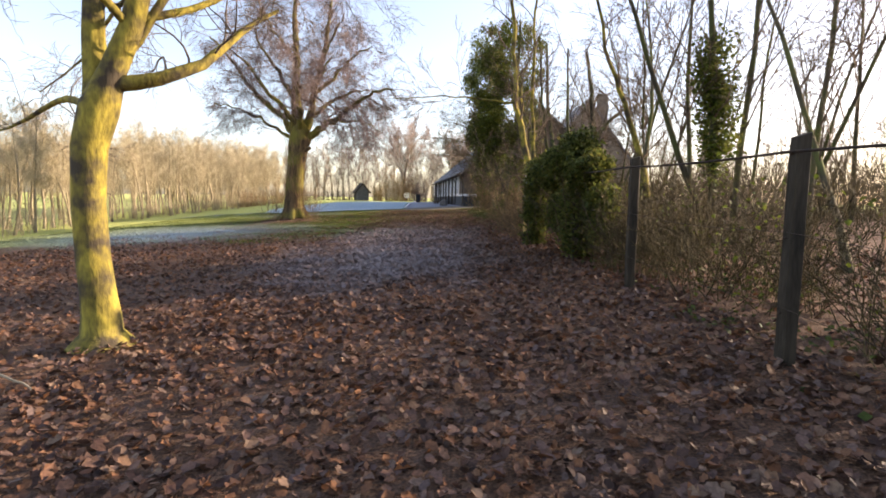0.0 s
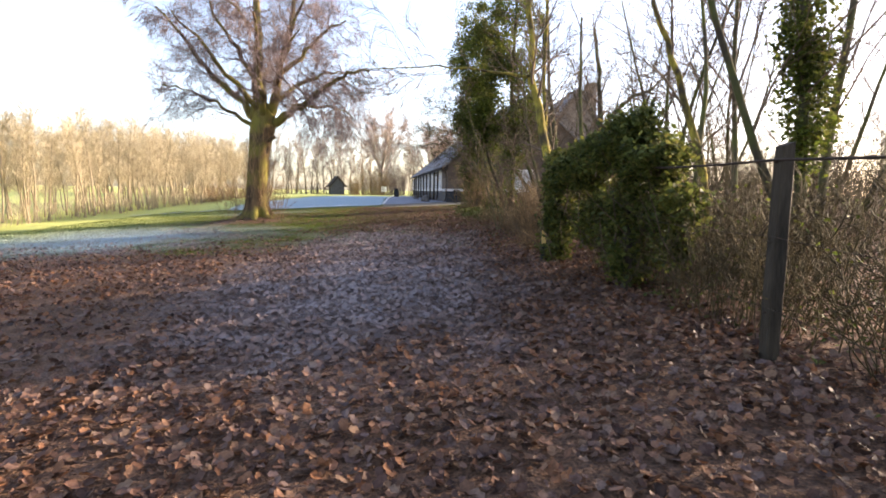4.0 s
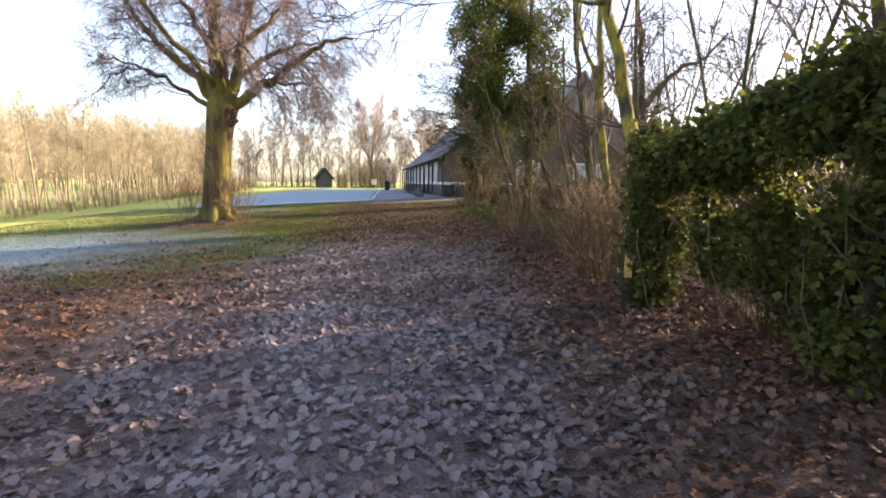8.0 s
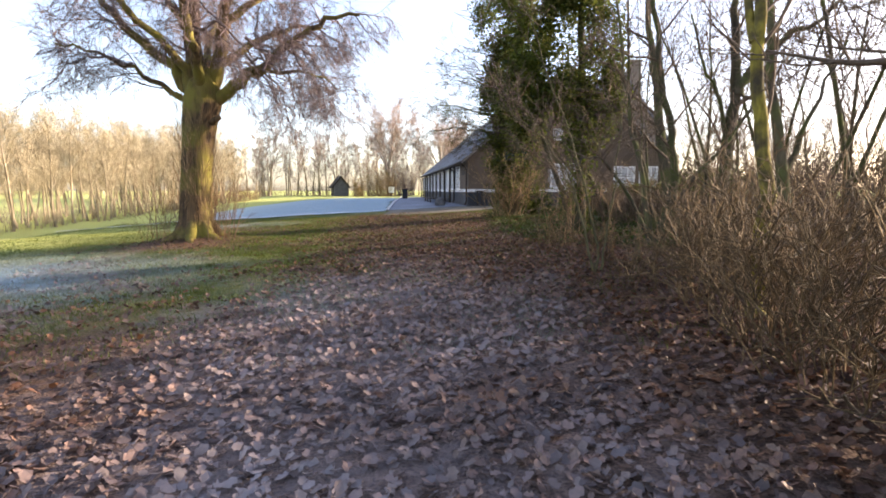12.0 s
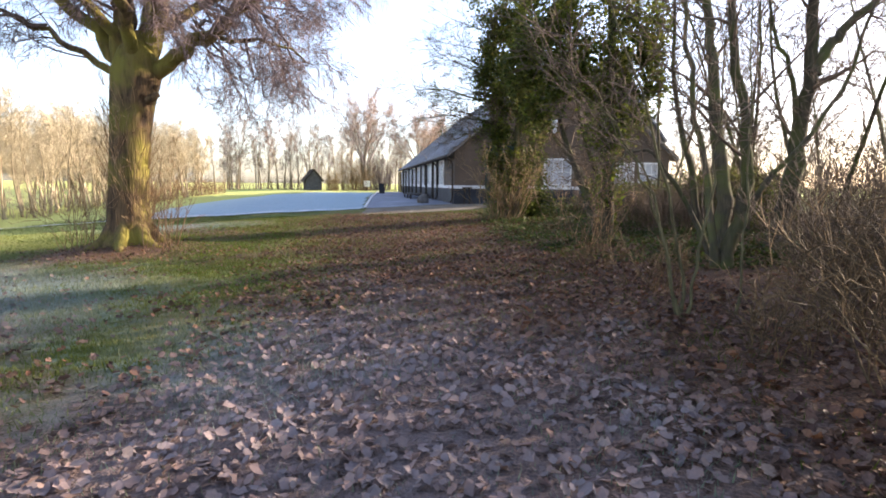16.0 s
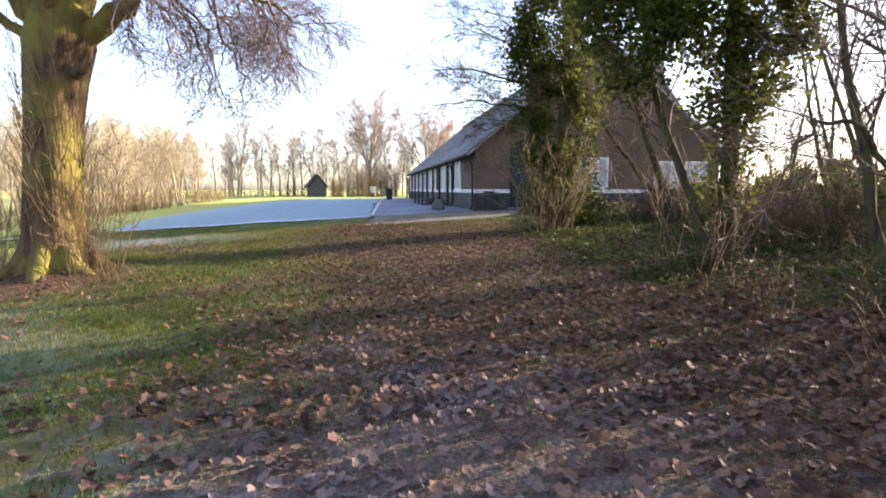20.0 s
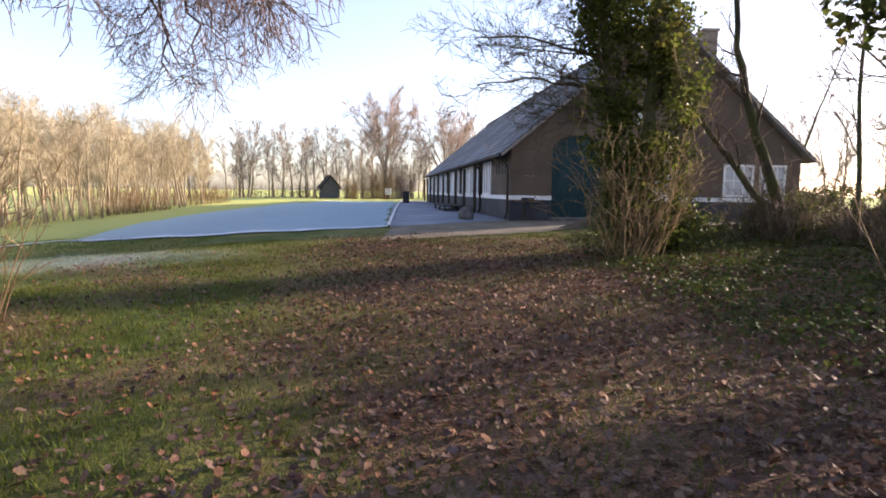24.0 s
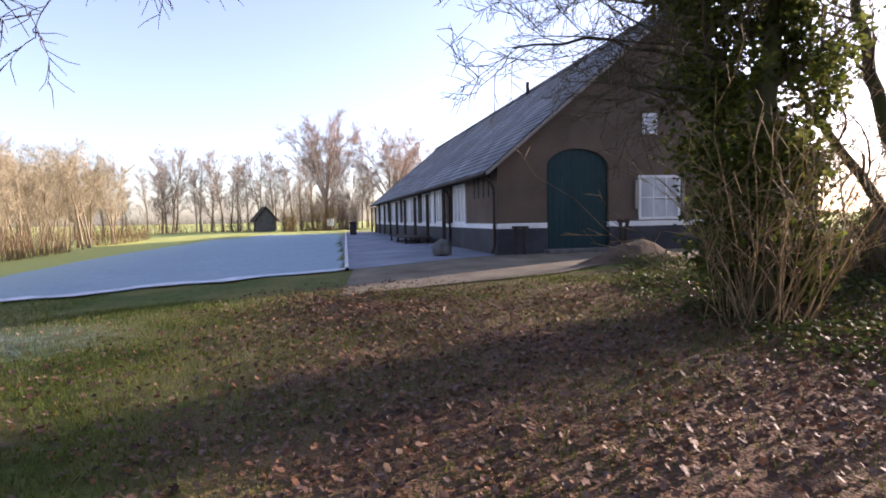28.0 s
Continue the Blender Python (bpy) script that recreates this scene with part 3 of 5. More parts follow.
# the mossy tree beside the start, forking at about three metres
near_tree = tree("mossy_tree", "leaning moss-covered tree with bare limbs, forked trunk", (-3.55, 6.1, -0.03), rng,
     [(x + 0.0445 * (z - 1.7), y, z) for x, y, z in [(-0.01, 0, 0), (-0.02, 0, 0.16), (-0.03, 0, 0.35), (-0.07, 0, 0.65), (-0.12, 0, 1.0), (-0.17, 0.0, 1.6), (-0.17, 0.02, 2.2), (-0.07, 0.03, 2.6), (0.06, 0.05, 3.0), (0.26, 0.05, 3.45), (0.42, 0.1, 4.2), (0.6, 0.3, 6.0), (0.8, 0.4, 9)]],
     (0.25, 0.215, 0.195, 0.178, 0.17, 0.165, 0.18, 0.20, 0.135, 0.12, 0.10, 0.07, 0.03),
     [(0.54, (-0.06, 0.05, 1), 4.8, 0.145, 0.03), (0.64, (1, 0.05, 0.12), 2.3, 0.095, 0.05), (0.68, (0.9, 0.1, 1.0), 3.2, 0.06, 0.06), (0.58, (-0.95, 0.5, 0.5), 3.4, 0.055, 0.0), (0.75, (-0.3, -0.9, 0.5), 3.0, 0.05, 0.0),
      (0.8, (0.5, 0.8, 0.6), 3.6, 0.05, 0.0), (0.85, (-0.7, -0.2, 0.8), 3, 0.045, 0.0), (0.76, (0.8, 0.8, 0.6), 3.0, 0.05, 0.0), (0.8, (0.35, 1, 0.35), 5.0, 0.05, -0.055), (0.78, (-0.25, 1, 0.3), 5.0, 0.05, -0.05)],
     ("bark_moss", "twig"), levels=[(8, 1.2, 55, 0.20, -0.02, 8, 5, 0.24), (7, 0.6, 50, 0.24, -0.04, 6, 4, 0.40), (5, 0.28, 45, 0.22, -0.06, 4, 3, 0.5)], flare=1.45, tip=0.002, sides=14)

# the great tree on the lawn's edge: a short thick bole, two leaders, and limbs that droop at their ends
def bough(rng, pts, r, end=0.2, jitter=0.05):
    """A limb through the given points, uneven, with its radii."""
    pts = np.array(pts, float)
    u = np.linspace(0, len(pts) - 1, len(pts) * 3)
    line = np.stack([np.interp(u, range(len(pts)), pts[:, k]) for k in range(3)], 1)
    line[1:-1] = (line[:-2] + 2 * line[1:-1] + line[2:]) / 4
    line[1:] += rng.normal(0, jitter, line[1:].shape)
    return line, np.linspace(r, r * end, len(line))


big = thing("great_tree", "huge old bare tree with furrowed bark and shoots on its trunk", "tree", (-8.3, 29.5, 0.08))
T = Tubes()
bole = np.array([(-0.10, 0, -0.05), (-0.06, 0, 0.22), (-0.02, 0, 0.6), (0.0, 0, 1.2), (0.06, 0, 2.0), (0.14, 0, 2.9), (0.24, 0, 3.7), (0.36, 0, 4.35), (0.44, 0, 4.9), (0.46, 0.1, 5.4)])
T.add(bole, np.array((0.80, 0.62, 0.53, 0.49, 0.47, 0.47, 0.52, 0.58, 0.46, 0.2)), 20)
part("trunk", T.mesh("trunk", M["bark_big"]), big)
for k in range(7):
    a = k * 0.9 + 0.3
    T = Tubes()
    T.add([(0.38 * math.cos(a), 0.38 * math.sin(a), 0.55), (0.62 * math.cos(a), 0.62 * math.sin(a), 0.18), (0.95 * math.cos(a + 0.1), 0.95 * math.sin(a + 0.1), 0.0), (1.3 * math.cos(a + 0.2), 1.3 * math.sin(a + 0.2), -0.12)], (0.2, 0.17, 0.12, 0.06), 8)
    part("root", T.mesh("root", M["bark_big"]), big)
W = Tubes()
BOUGHS = [
    ([(0.15, 0, 4.1), (0.05, 0, 5.3), (0.15, 0, 7.0), (0.2, 0.1, 9.0), (0.1, 0.2, 11.0), (0.2, 0.3, 13.2)], 0.33, 12),
    ([(0.6, 0, 4.3), (0.95, 0, 5.6), (1.15, 0.1, 7.0), (1.55, 0.1, 8.4), (1.9, 0.2, 10.2), (2.1, 0.2, 12.4)], 0.25, 12),
    ([(0.7, 0, 4.2), (1.4, -0.1, 4.75), (2.5, -0.2, 5.4), (3.3, -0.2, 6.0), (4.3, -0.2, 6.7), (5.3, -0.2, 6.9)], 0.22, 9),
    ([(-0.05, 0, 4.6), (-0.6, 0, 5.4), (-1.6, -0.1, 6.2), (-2.5, -0.2, 7.2), (-3.4, -0.2, 8.5), (-4.2, -0.3, 9.4)], 0.19, 9),
    ([(0.0, 0, 4.2), (-0.8, 0.2, 4.7), (-1.9, 0.3, 5.3), (-3.2, 0.4, 5.9), (-4.4, 0.4, 6.1)], 0.11, 8),
    ([(1.9, -0.1, 5.05), (2.8, 0.2, 5.25), (3.7, 0.3, 5.2), (4.6, 0.4, 4.7)], 0.08, 7),
    ([(1.05, 0.05, 6.3), (2.0, 0.2, 7.4), (3.1, 0.4, 8.6), (4.1, 0.5, 9.3)], 0.14, 9),
    ([(0.1, 0, 6.2), (-0.8, 0.3, 7.6), (-1.8, 0.5, 9.2), (-2.6, 0.6, 10.8)], 0.14, 9),
    ([(0.4, -0.2, 4.6), (0.7, -1.3, 5.6), (0.9, -2.4, 6.8), (1.2, -3.4, 7.6), (1.4, -4.4, 7.9)], 0.17, 9),
    ([(0.3, 0.2, 4.8), (0.0, 1.4, 6.0), (-0.2, 2.6, 7.2), (-0.4, 3.8, 7.8)], 0.17, 9),
    ([(0.2, -0.2, 5.0), (-0.7, -1.2, 6.2), (-1.5, -2.3, 7.5), (-2.2, -3.2, 8.3)], 0.14, 8),
    ([(0.9, 0.1, 5.4), (1.8, 1.1, 6.4), (2.8, 2.2, 7.2), (3.6, 3.2, 7.4)], 0.14, 8),
    ([(1.5, 0.1, 8.2), (2.3, -0.6, 9.4), (3.0, -1.2, 10.4)], 0.10, 8),
    ([(0.2, 0.1, 8.4), (-0.9, -0.4, 9.8), (-1.7, -0.8, 11.4)], 0.10, 8),
    ([(1.0, 0, 6.0), (1.7, -1.2, 7.2), (2.7, -2.4, 8.0)], 0.11, 8)]
DROOPING = [
    [(2.0, -0.2, 5.5), (2.6, -0.8, 5.6), (3.1, -1.2, 5.1), (3.4, -1.4, 4.2)],
    [(2.6, -0.2, 6.0), (3.2, 0.6, 6.0), (3.7, 1.2, 5.3), (3.9, 1.5, 4.2)],
    [(0.8, -2.0, 6.7), (1.4, -2.6, 6.7), (2.1, -3.0, 6.0), (2.5, -3.2, 5.0)],
    [(-1.9, 0.3, 5.6), (-2.9, -0.3, 5.7), (-3.7, -0.6, 5.1), (-4.2, -0.8, 4.4)],
    [(2.2, 2.0, 7.3), (2.9, 2.5, 6.7), (3.4, 3.0, 5.6), (3.6, 3.3, 4.4)],
    [(1.5, 1.1, 6.5), (2.1, 2.2, 6.1), (2.6, 3.0, 5.1), (2.8, 3.4, 4.0)],
    [(2.9, -0.3, 6.2), (3.6, -0.7, 5.6), (4.0, -0.9, 4.7), (4.1, -1.0, 3.7)],
    [(0.9, -1.6, 6.2), (1.7, -1.8, 6.2), (2.4, -2.0, 5.7), (2.8, -2.1, 4.8)],
    [(1.6, 0.4, 5.7), (2.2, 1.0, 5.3), (2.6, 1.4, 4.5), (2.8, 1.6, 3.5)],
    [(2.4, 0.2, 5.7), (3.0, 0.4, 5.1), (3.4, 0.5, 4.2), (3.5, 0.5, 3.4)],
    [(1.2, 1.6, 6.2), (1.7, 2.2, 5.5), (2.0, 2.6, 4.5), (2.1, 2.8, 3.6)],
    [(3.2, -0.2, 6.3), (4.0, 0.0, 5.6), (4.4, 0.1, 4.6), (4.5, 0.1, 3.9)],
    [(2.2, -1.2, 6.0), (2.9, -1.6, 5.4), (3.2, -1.9, 4.4), (3.3, -2.0, 3.6)],
    [(1.4, -0.2, 5.3), (1.8, -1.0, 5.2), (2.2, -1.6, 4.7), (2.4, -2.0, 3.9)]]
for pts, r, n in BOUGHS:
    pts = [(x, y, z + 0.12) for x, y, z in pts]
    line, radii = bough(rng, pts, r)
    L = Tubes()
    L.add(line, radii, 9)
    part("limb", L.mesh("limb", M["bark_big"]), big)
    branch_out(rng, W, line, r * 0.5 + 0.03, [(n + 6, 1.8, 52, 0.20, -0.03, 6, 4, 0.30), (10, 0.95, 48, 0.22, -0.10, 4, 3, 0.36), (9, 0.5, 42, 0.2, -0.18, 3, 3, 0.45)], 0.2, 0.0042)
stub = Tubes()
stub.add([(0.35, -0.1, 3.75), (0.7, -0.2, 3.72), (0.88, -0.25, 3.8), (1.0, -0.28, 3.86), (1.02, -0.28, 3.87)], (0.16, 0.11, 0.09, 0.07, 0.02), 9)
part("broken_limb", stub.mesh("broken_limb", M["bark_big"]), big, "short dark broken limb")
for pts in DROOPING:
    line, radii = bough(rng, pts, 0.045, 0.2, 0.07)
    W.add(line, radii, 6)
    branch_out(rng, W, line, 0.035, [(9, 1.1, 55, 0.22, -0.05, 6, 4, 0.4), (6, 0.6, 48, 0.22, -0.1, 4, 3, 0.45), (5, 0.32, 42, 0.2, -0.12, 3, 3, 0.5)], 0.2, 0.0032)
part("crown", W.mesh("crown", M["twig_rose"]), big, "fine drooping bare twigs with a reddish tinge")
shoots = Tubes()
for i in range(210):
    a, z = rng.uniform(0, 6.28), rng.uniform(0.4, 4.2)
    p = np.array((0.08 + 0.46 * math.cos(a), 0.46 * math.sin(a), z))
    line = bent(rng, p, (0.35 * math.cos(a), 0.35 * math.sin(a), 1), rng.uniform(0.25, 0.9), 4, 0.14, 0.06)
    shoots.add(line, np.linspace(0.011, 0.004, 5), 3)
    branch_out(rng, shoots, line, 0.008, [(3, 0.28, 40, 0.15, 0.05, 3, 3, 0.6)])
tagged(part("shoot_mass", shoots.mesh("shoots", M["twig_warm"]), big, "upright thin shoots on the trunk"), kind="stuff")


def wood_tree(rng, tall, r, mats, spread=1.0, lean=0.06, dense=1.0, low=0.35, tip=0.006, angle=38):
    """A slender bare tree: trunk and a crown of fine twigs, as two meshes."""
    line = bent(rng, (0, 0, -0.05), (rng.normal(0, lean), rng.normal(0, lean), 1), tall, 9, 0.05, 0.02)
    T = Tubes()
    radii = np.linspace(r, 0.02, len(line))
    radii[0] *= 1.3
    T.add(line, radii, 6)
    W = Tubes()
    branch_out(rng, W, line, r * 0.8, [(int(18 * dense), tall * 0.24 * spread, angle, 0.12, 0.05, 4, 3, 0.42), (int(8 * dense), tall * 0.10 * spread, angle, 0.16, 0.03, 2, 3, 0.45), (4, tall * 0.05, 36, 0.12, 0.02, 1, 3, 0.55)], low, tip)
    return T.mesh("trunk", M[mats[0]]), W.mesh("crown", M[mats[1]])


def plant(kinds, name, label, at, scale, turn, group):
    ob = thing(name, label, "tree", at, turn, group)
    ob.scale = (scale,) * 3
    trunk, crown = kinds
    part("trunk", trunk, ob)
    part("crown", crown, ob)
    return ob


rng = np.random.default_rng(21)
# these crowns take the twig colour that already holds sunlight
lit_kinds = [wood_tree(rng, 7.4, 0.085, ("bark_pale", "twig_sunlit"), 1.0, 0.06, 1.25, 0.24, 0.006, 38) for _ in range(7)]
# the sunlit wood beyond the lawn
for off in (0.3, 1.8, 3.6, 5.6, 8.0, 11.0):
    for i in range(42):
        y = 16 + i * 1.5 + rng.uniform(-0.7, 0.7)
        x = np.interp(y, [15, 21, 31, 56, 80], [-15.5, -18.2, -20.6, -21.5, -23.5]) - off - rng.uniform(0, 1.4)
        plant(lit_kinds[rng.integers(7)], "woodland_tree", "slim bare tree at the wood's edge, its twigs coloured as sunlit", (x, y, 0), rng.uniform(0.62, 0.86) * np.interp(y, [16, 40, 75], [0.9, 1.0, 1.15]), rng.uniform(0, 360), "sunlit wood")
far_kinds = [wood_tree(rng, 9.0, 0.14, ("bark_pale", "twig_hazy"), 1.2, 0.04, 1.0, 0.12, 0.012, 35) for _ in range(4)]
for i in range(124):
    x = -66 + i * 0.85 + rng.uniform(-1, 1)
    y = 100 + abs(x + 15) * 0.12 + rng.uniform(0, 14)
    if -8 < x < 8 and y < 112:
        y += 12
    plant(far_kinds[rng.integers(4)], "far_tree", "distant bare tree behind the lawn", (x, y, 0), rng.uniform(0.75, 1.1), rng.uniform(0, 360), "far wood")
def fan_tree(rng, tall, r, mats, tip):
    """A tall tree whose limbs rise in a fan from a short trunk."""
    line = bent(rng, (0, 0, -0.05), (0, 0, 1), tall * 0.3, 4, 0.03)
    T, W = Tubes(), Tubes()
    T.add(line, np.linspace(r * 1.2, r * 0.8, len(line)), 7)
    for k in range(13):
        a, tilt = k * 2.4 + rng.uniform(-0.3, 0.3), rng.uniform(0.12, 0.8)
        limb = bent(rng, line[-1 - (k % 2)], (tilt * math.cos(a), tilt * math.sin(a), 1), tall * rng.uniform(0.5, 0.7), 6, 0.07, 0.03)
        W.add(limb, np.linspace(r * 0.4, tip, len(limb)), 4)
        branch_out(rng, W, limb, r * 0.3, [(11, tall * 0.16, 36, 0.1, 0.06, 4, 3, 0.4), (8, tall * 0.075, 34, 0.12, 0.04, 3, 3, 0.4), (4, tall * 0.045, 32, 0.1, 0.02, 2, 3, 0.5)], 0.2, tip)
    return T.mesh("trunk", M[mats[0]]), W.mesh("crown", M[mats[1]])


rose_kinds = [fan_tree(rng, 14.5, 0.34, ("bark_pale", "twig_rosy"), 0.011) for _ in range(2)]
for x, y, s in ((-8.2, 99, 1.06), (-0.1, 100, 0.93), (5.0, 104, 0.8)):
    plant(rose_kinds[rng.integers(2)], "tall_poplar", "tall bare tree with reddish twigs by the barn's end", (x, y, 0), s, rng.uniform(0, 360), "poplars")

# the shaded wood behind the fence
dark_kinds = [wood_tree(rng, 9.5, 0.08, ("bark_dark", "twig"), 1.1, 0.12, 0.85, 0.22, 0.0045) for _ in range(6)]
# those abreast of the start stay unseen, added to shade the path
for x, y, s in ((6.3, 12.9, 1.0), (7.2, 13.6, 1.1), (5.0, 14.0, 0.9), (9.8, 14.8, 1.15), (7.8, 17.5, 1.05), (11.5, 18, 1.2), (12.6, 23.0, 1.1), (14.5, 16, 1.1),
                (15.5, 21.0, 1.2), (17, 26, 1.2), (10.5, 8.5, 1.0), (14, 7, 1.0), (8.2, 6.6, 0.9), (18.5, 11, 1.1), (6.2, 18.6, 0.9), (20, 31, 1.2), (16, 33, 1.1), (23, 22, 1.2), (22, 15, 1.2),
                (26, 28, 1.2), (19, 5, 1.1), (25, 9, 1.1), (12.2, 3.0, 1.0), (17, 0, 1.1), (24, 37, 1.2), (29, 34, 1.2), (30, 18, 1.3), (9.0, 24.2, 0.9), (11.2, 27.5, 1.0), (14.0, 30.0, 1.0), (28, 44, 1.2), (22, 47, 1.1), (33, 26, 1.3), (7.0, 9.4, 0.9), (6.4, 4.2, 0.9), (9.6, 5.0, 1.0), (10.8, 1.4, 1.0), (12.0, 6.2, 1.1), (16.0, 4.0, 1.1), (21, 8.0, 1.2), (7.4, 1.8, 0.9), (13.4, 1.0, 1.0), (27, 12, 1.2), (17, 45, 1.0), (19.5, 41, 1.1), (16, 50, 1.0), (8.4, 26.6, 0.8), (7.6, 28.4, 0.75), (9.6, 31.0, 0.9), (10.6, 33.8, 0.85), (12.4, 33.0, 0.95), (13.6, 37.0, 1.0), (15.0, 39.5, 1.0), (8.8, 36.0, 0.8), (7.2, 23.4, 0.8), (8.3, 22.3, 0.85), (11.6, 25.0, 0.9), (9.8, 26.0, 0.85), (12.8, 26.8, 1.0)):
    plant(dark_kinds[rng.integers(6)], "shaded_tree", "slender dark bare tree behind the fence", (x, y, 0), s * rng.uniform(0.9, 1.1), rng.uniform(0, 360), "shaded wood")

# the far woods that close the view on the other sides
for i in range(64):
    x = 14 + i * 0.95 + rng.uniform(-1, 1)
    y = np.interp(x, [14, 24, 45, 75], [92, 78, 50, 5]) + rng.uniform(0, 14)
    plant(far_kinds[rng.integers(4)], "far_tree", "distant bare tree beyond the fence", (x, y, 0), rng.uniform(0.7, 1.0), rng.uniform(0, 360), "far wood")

def stems(name, label, at, rng, trunks, mats=("bark_dark", "twig"), group="", dense=1.0):
    """A tree of several trunks, each a list of points with its radius at the foot."""
    ob = thing(name, label, "tree", at, group=group)
    W = Tubes()
    for pts, r in trunks:
        pts = np.array(pts, float)
        u = np.linspace(0, len(pts) - 1, len(pts) * 3)
        line = np.stack([np.interp(u, range(len(pts)), pts[:, k]) for k in range(3)], 1)
        line[1:-1] += rng.normal(0, 0.025, line[1:-1].shape)
        T = Tubes()
        radii = np.linspace(r, r * 0.3, len(line))
        radii[0] *= 1.35
        T.add(line, radii, 8)
        part("trunk", T.mesh("trunk", M[mats[0]]), ob)
        branch_out(rng, W, line, r * 0.7, [(int(10 * dense), 1.7, 45, 0.14, 0.05, 6, 4, 0.42), (6, 0.75, 42, 0.16, 0.03, 4, 3, 0.45), (4, 0.35, 40, 0.16, 0.0, 2, 3, 0.55)], 0.35)
    part("crown", W.mesh("crown", M[mats[1]]), ob, "fine bare twigs")
    return ob


stems("leaning_tree", "mossy leaning tree rising out of the ivy", (2.5, 15.0, 0), rng,
      [([(0, 0, -0.05), (-0.03, 0, 1.0), (-0.12, 0, 2.0), (-0.35, 0.05, 2.9), (-0.55, 0.1, 3.8), (-0.65, 0.2, 5.5), (-0.8, 0.4, 8)], 0.13), ([(-0.55, 0.1, 3.8), (-1.5, 0.1, 3.9), (-2.6, 0, 3.95), (-3.9, 0, 3.85)], 0.03)], ("bark_moss", "twig"))
stems("leaning_tree", "mossy slim tree leaning over the fence", (5.5, 14.0, 0), rng,
      [([(0, 0, -0.05), (-0.3, 0, 1.2), (-0.54, 0, 2.2), (-1.0, 0, 3.6), (-1.43, 0, 4.6), (-1.9, 0, 6.5)], 0.11)], ("bark_moss", "twig"), dense=0.7)
stems("forked_tree", "dark tree with two mossy trunks from one foot", (5.35, 25.6, 0), rng,
      [([(-0.05, 0, -0.05), (-0.1, 0, 1.1), (-0.3, 0, 2.2), (-0.43, 0.0, 3.1), (-0.57, 0.1, 4.2), (-0.7, 0.2, 5.4), (-0.8, 0.3, 8)], 0.17), ([(-0.1, 0.6, 0), (-0.5, 0.6, 1.6), (-0.9, 0.7, 3.2), (-1.0, 0.8, 6.0)], 0.09)], ("bark_dark", "twig"))
stems("crooked_tree", "dark crooked tree with a heavy bent limb", (6.3, 25.4, 0), rng,
      [([(0, 0, -0.05), (0.1, 0, 0.7), (0.22, 0, 1.6), (0.3, 0, 2.6), (0.45, 0, 3.5), (0.35, 0, 4.6), (0.3, 0, 5.6), (0.0, 0.1, 7.5)], 0.2), ([(0.45, 0, 3.4), (0.75, 0, 3.95), (1.0, 0, 4.3), (1.75, 0, 4.9), (2.4, 0.1, 5.1), (3.2, 0.2, 6.0)], 0.12),
       ([(0.25, 0, 2.4), (-0.1, -0.2, 3.4), (-0.6, -0.3, 4.1), (-0.9, -0.3, 5.2)], 0.06)], ("bark_dark", "twig"))
stems("many_stemmed_tree", "dark tree of several arching mossy stems", (4.3, 24.0, 0), rng,
      [([(0.1, 0, -0.05), (0.35, 0, 0.9), (0.35, 0, 1.6), (0.28, 0, 2.4), (0.0, 0, 3.8), (-0.2, 0.1, 5.5), (-0.3, 0.2, 7.5)], 0.13), ([(-0.05, 0, 0), (-0.25, 0, 1.2), (-0.6, 0, 2.5), (-0.8, 0, 3.8), (-1.1, 0, 6)], 0.075),
       ([(0.0, 0.1, 0), (-0.35, 0.3, 0.9), (-0.75, 0.4, 1.5), (-1.1, 0.4, 1.95), (-1.5, 0.4, 2.0), (-1.85, 0.3, 1.65)], 0.05), ([(0.15, 0.1, 0), (0.7, 0.2, 1.2), (1.4, 0.2, 2.0), (2.3, 0.3, 3.2), (2.8, 0.4, 5)], 0.07)], ("bark_dark", "twig"))
stems("mossy_trunk_tree", "upright mossy trunk rising out of brown shrubs", (3.05, 18.0, 0), rng,
      [([(0.02, 0, -0.05), (0, 0, 0.3), (-0.04, 0, 1.7), (-0.2, 0, 2.9), (-0.22, 0, 4.1), (-0.25, 0.1, 6.5), (-0.1, 0.1, 8)], 0.10), ([(-0.2, 0, 3.0), (-0.5, 0.1, 4.0), (-0.7, 0.2, 5.5)], 0.05)], ("bark_moss", "twig"))
stems("mossy_trunk_tree", "slender dark trunk leaning over the brown shrubs", (4.95, 20.5, 0), rng,
      [([(0, 0, -0.05), (-0.1, 0, 1.5), (-0.3, 0, 2.5), (-0.45, 0, 3.85), (-0.5, 0.1, 6.5)], 0.11), ([(-0.1, 0, 1.5), (0.3, 0.1, 2.4), (0.9, 0.2, 3.6)], 0.05)], ("bark_dark", "twig"))
stems("thin_stemmed_shrub", "slim pale green stems rising from one root", (2.1, 21.05, 0), rng,
      [([(0, 0, -0.03), (-0.18, 0, 0.75), (-0.4, 0, 1.5), (-0.95, 0, 2.3), (-2.0, 0, 3.05)], 0.02), ([(0.05, 0.05, 0), (0.08, 0.05, 0.5), (-0.28, 0.05, 1.83), (-0.83, 0.1, 3.2), (-1.3, 0.1, 4.6)], 0.024),
       ([(0, -0.05, 0), (-0.3, -0.05, 1.2), (-0.65, 0, 1.84), (-1.2, 0, 2.8)], 0.02), ([(0.1, 0, 0), (0.2, 0, 0.72), (0.32, 0, 1.6), (0.4, 0.1, 3.2)], 0.022), ([(0.72, 0.05, 0), (0.76, 0.05, 1.2), (0.72, 0.05, 2.6), (0.6, 0.1, 4.6)], 0.016)], ("bark_pole", "twig"), dense=0.4)
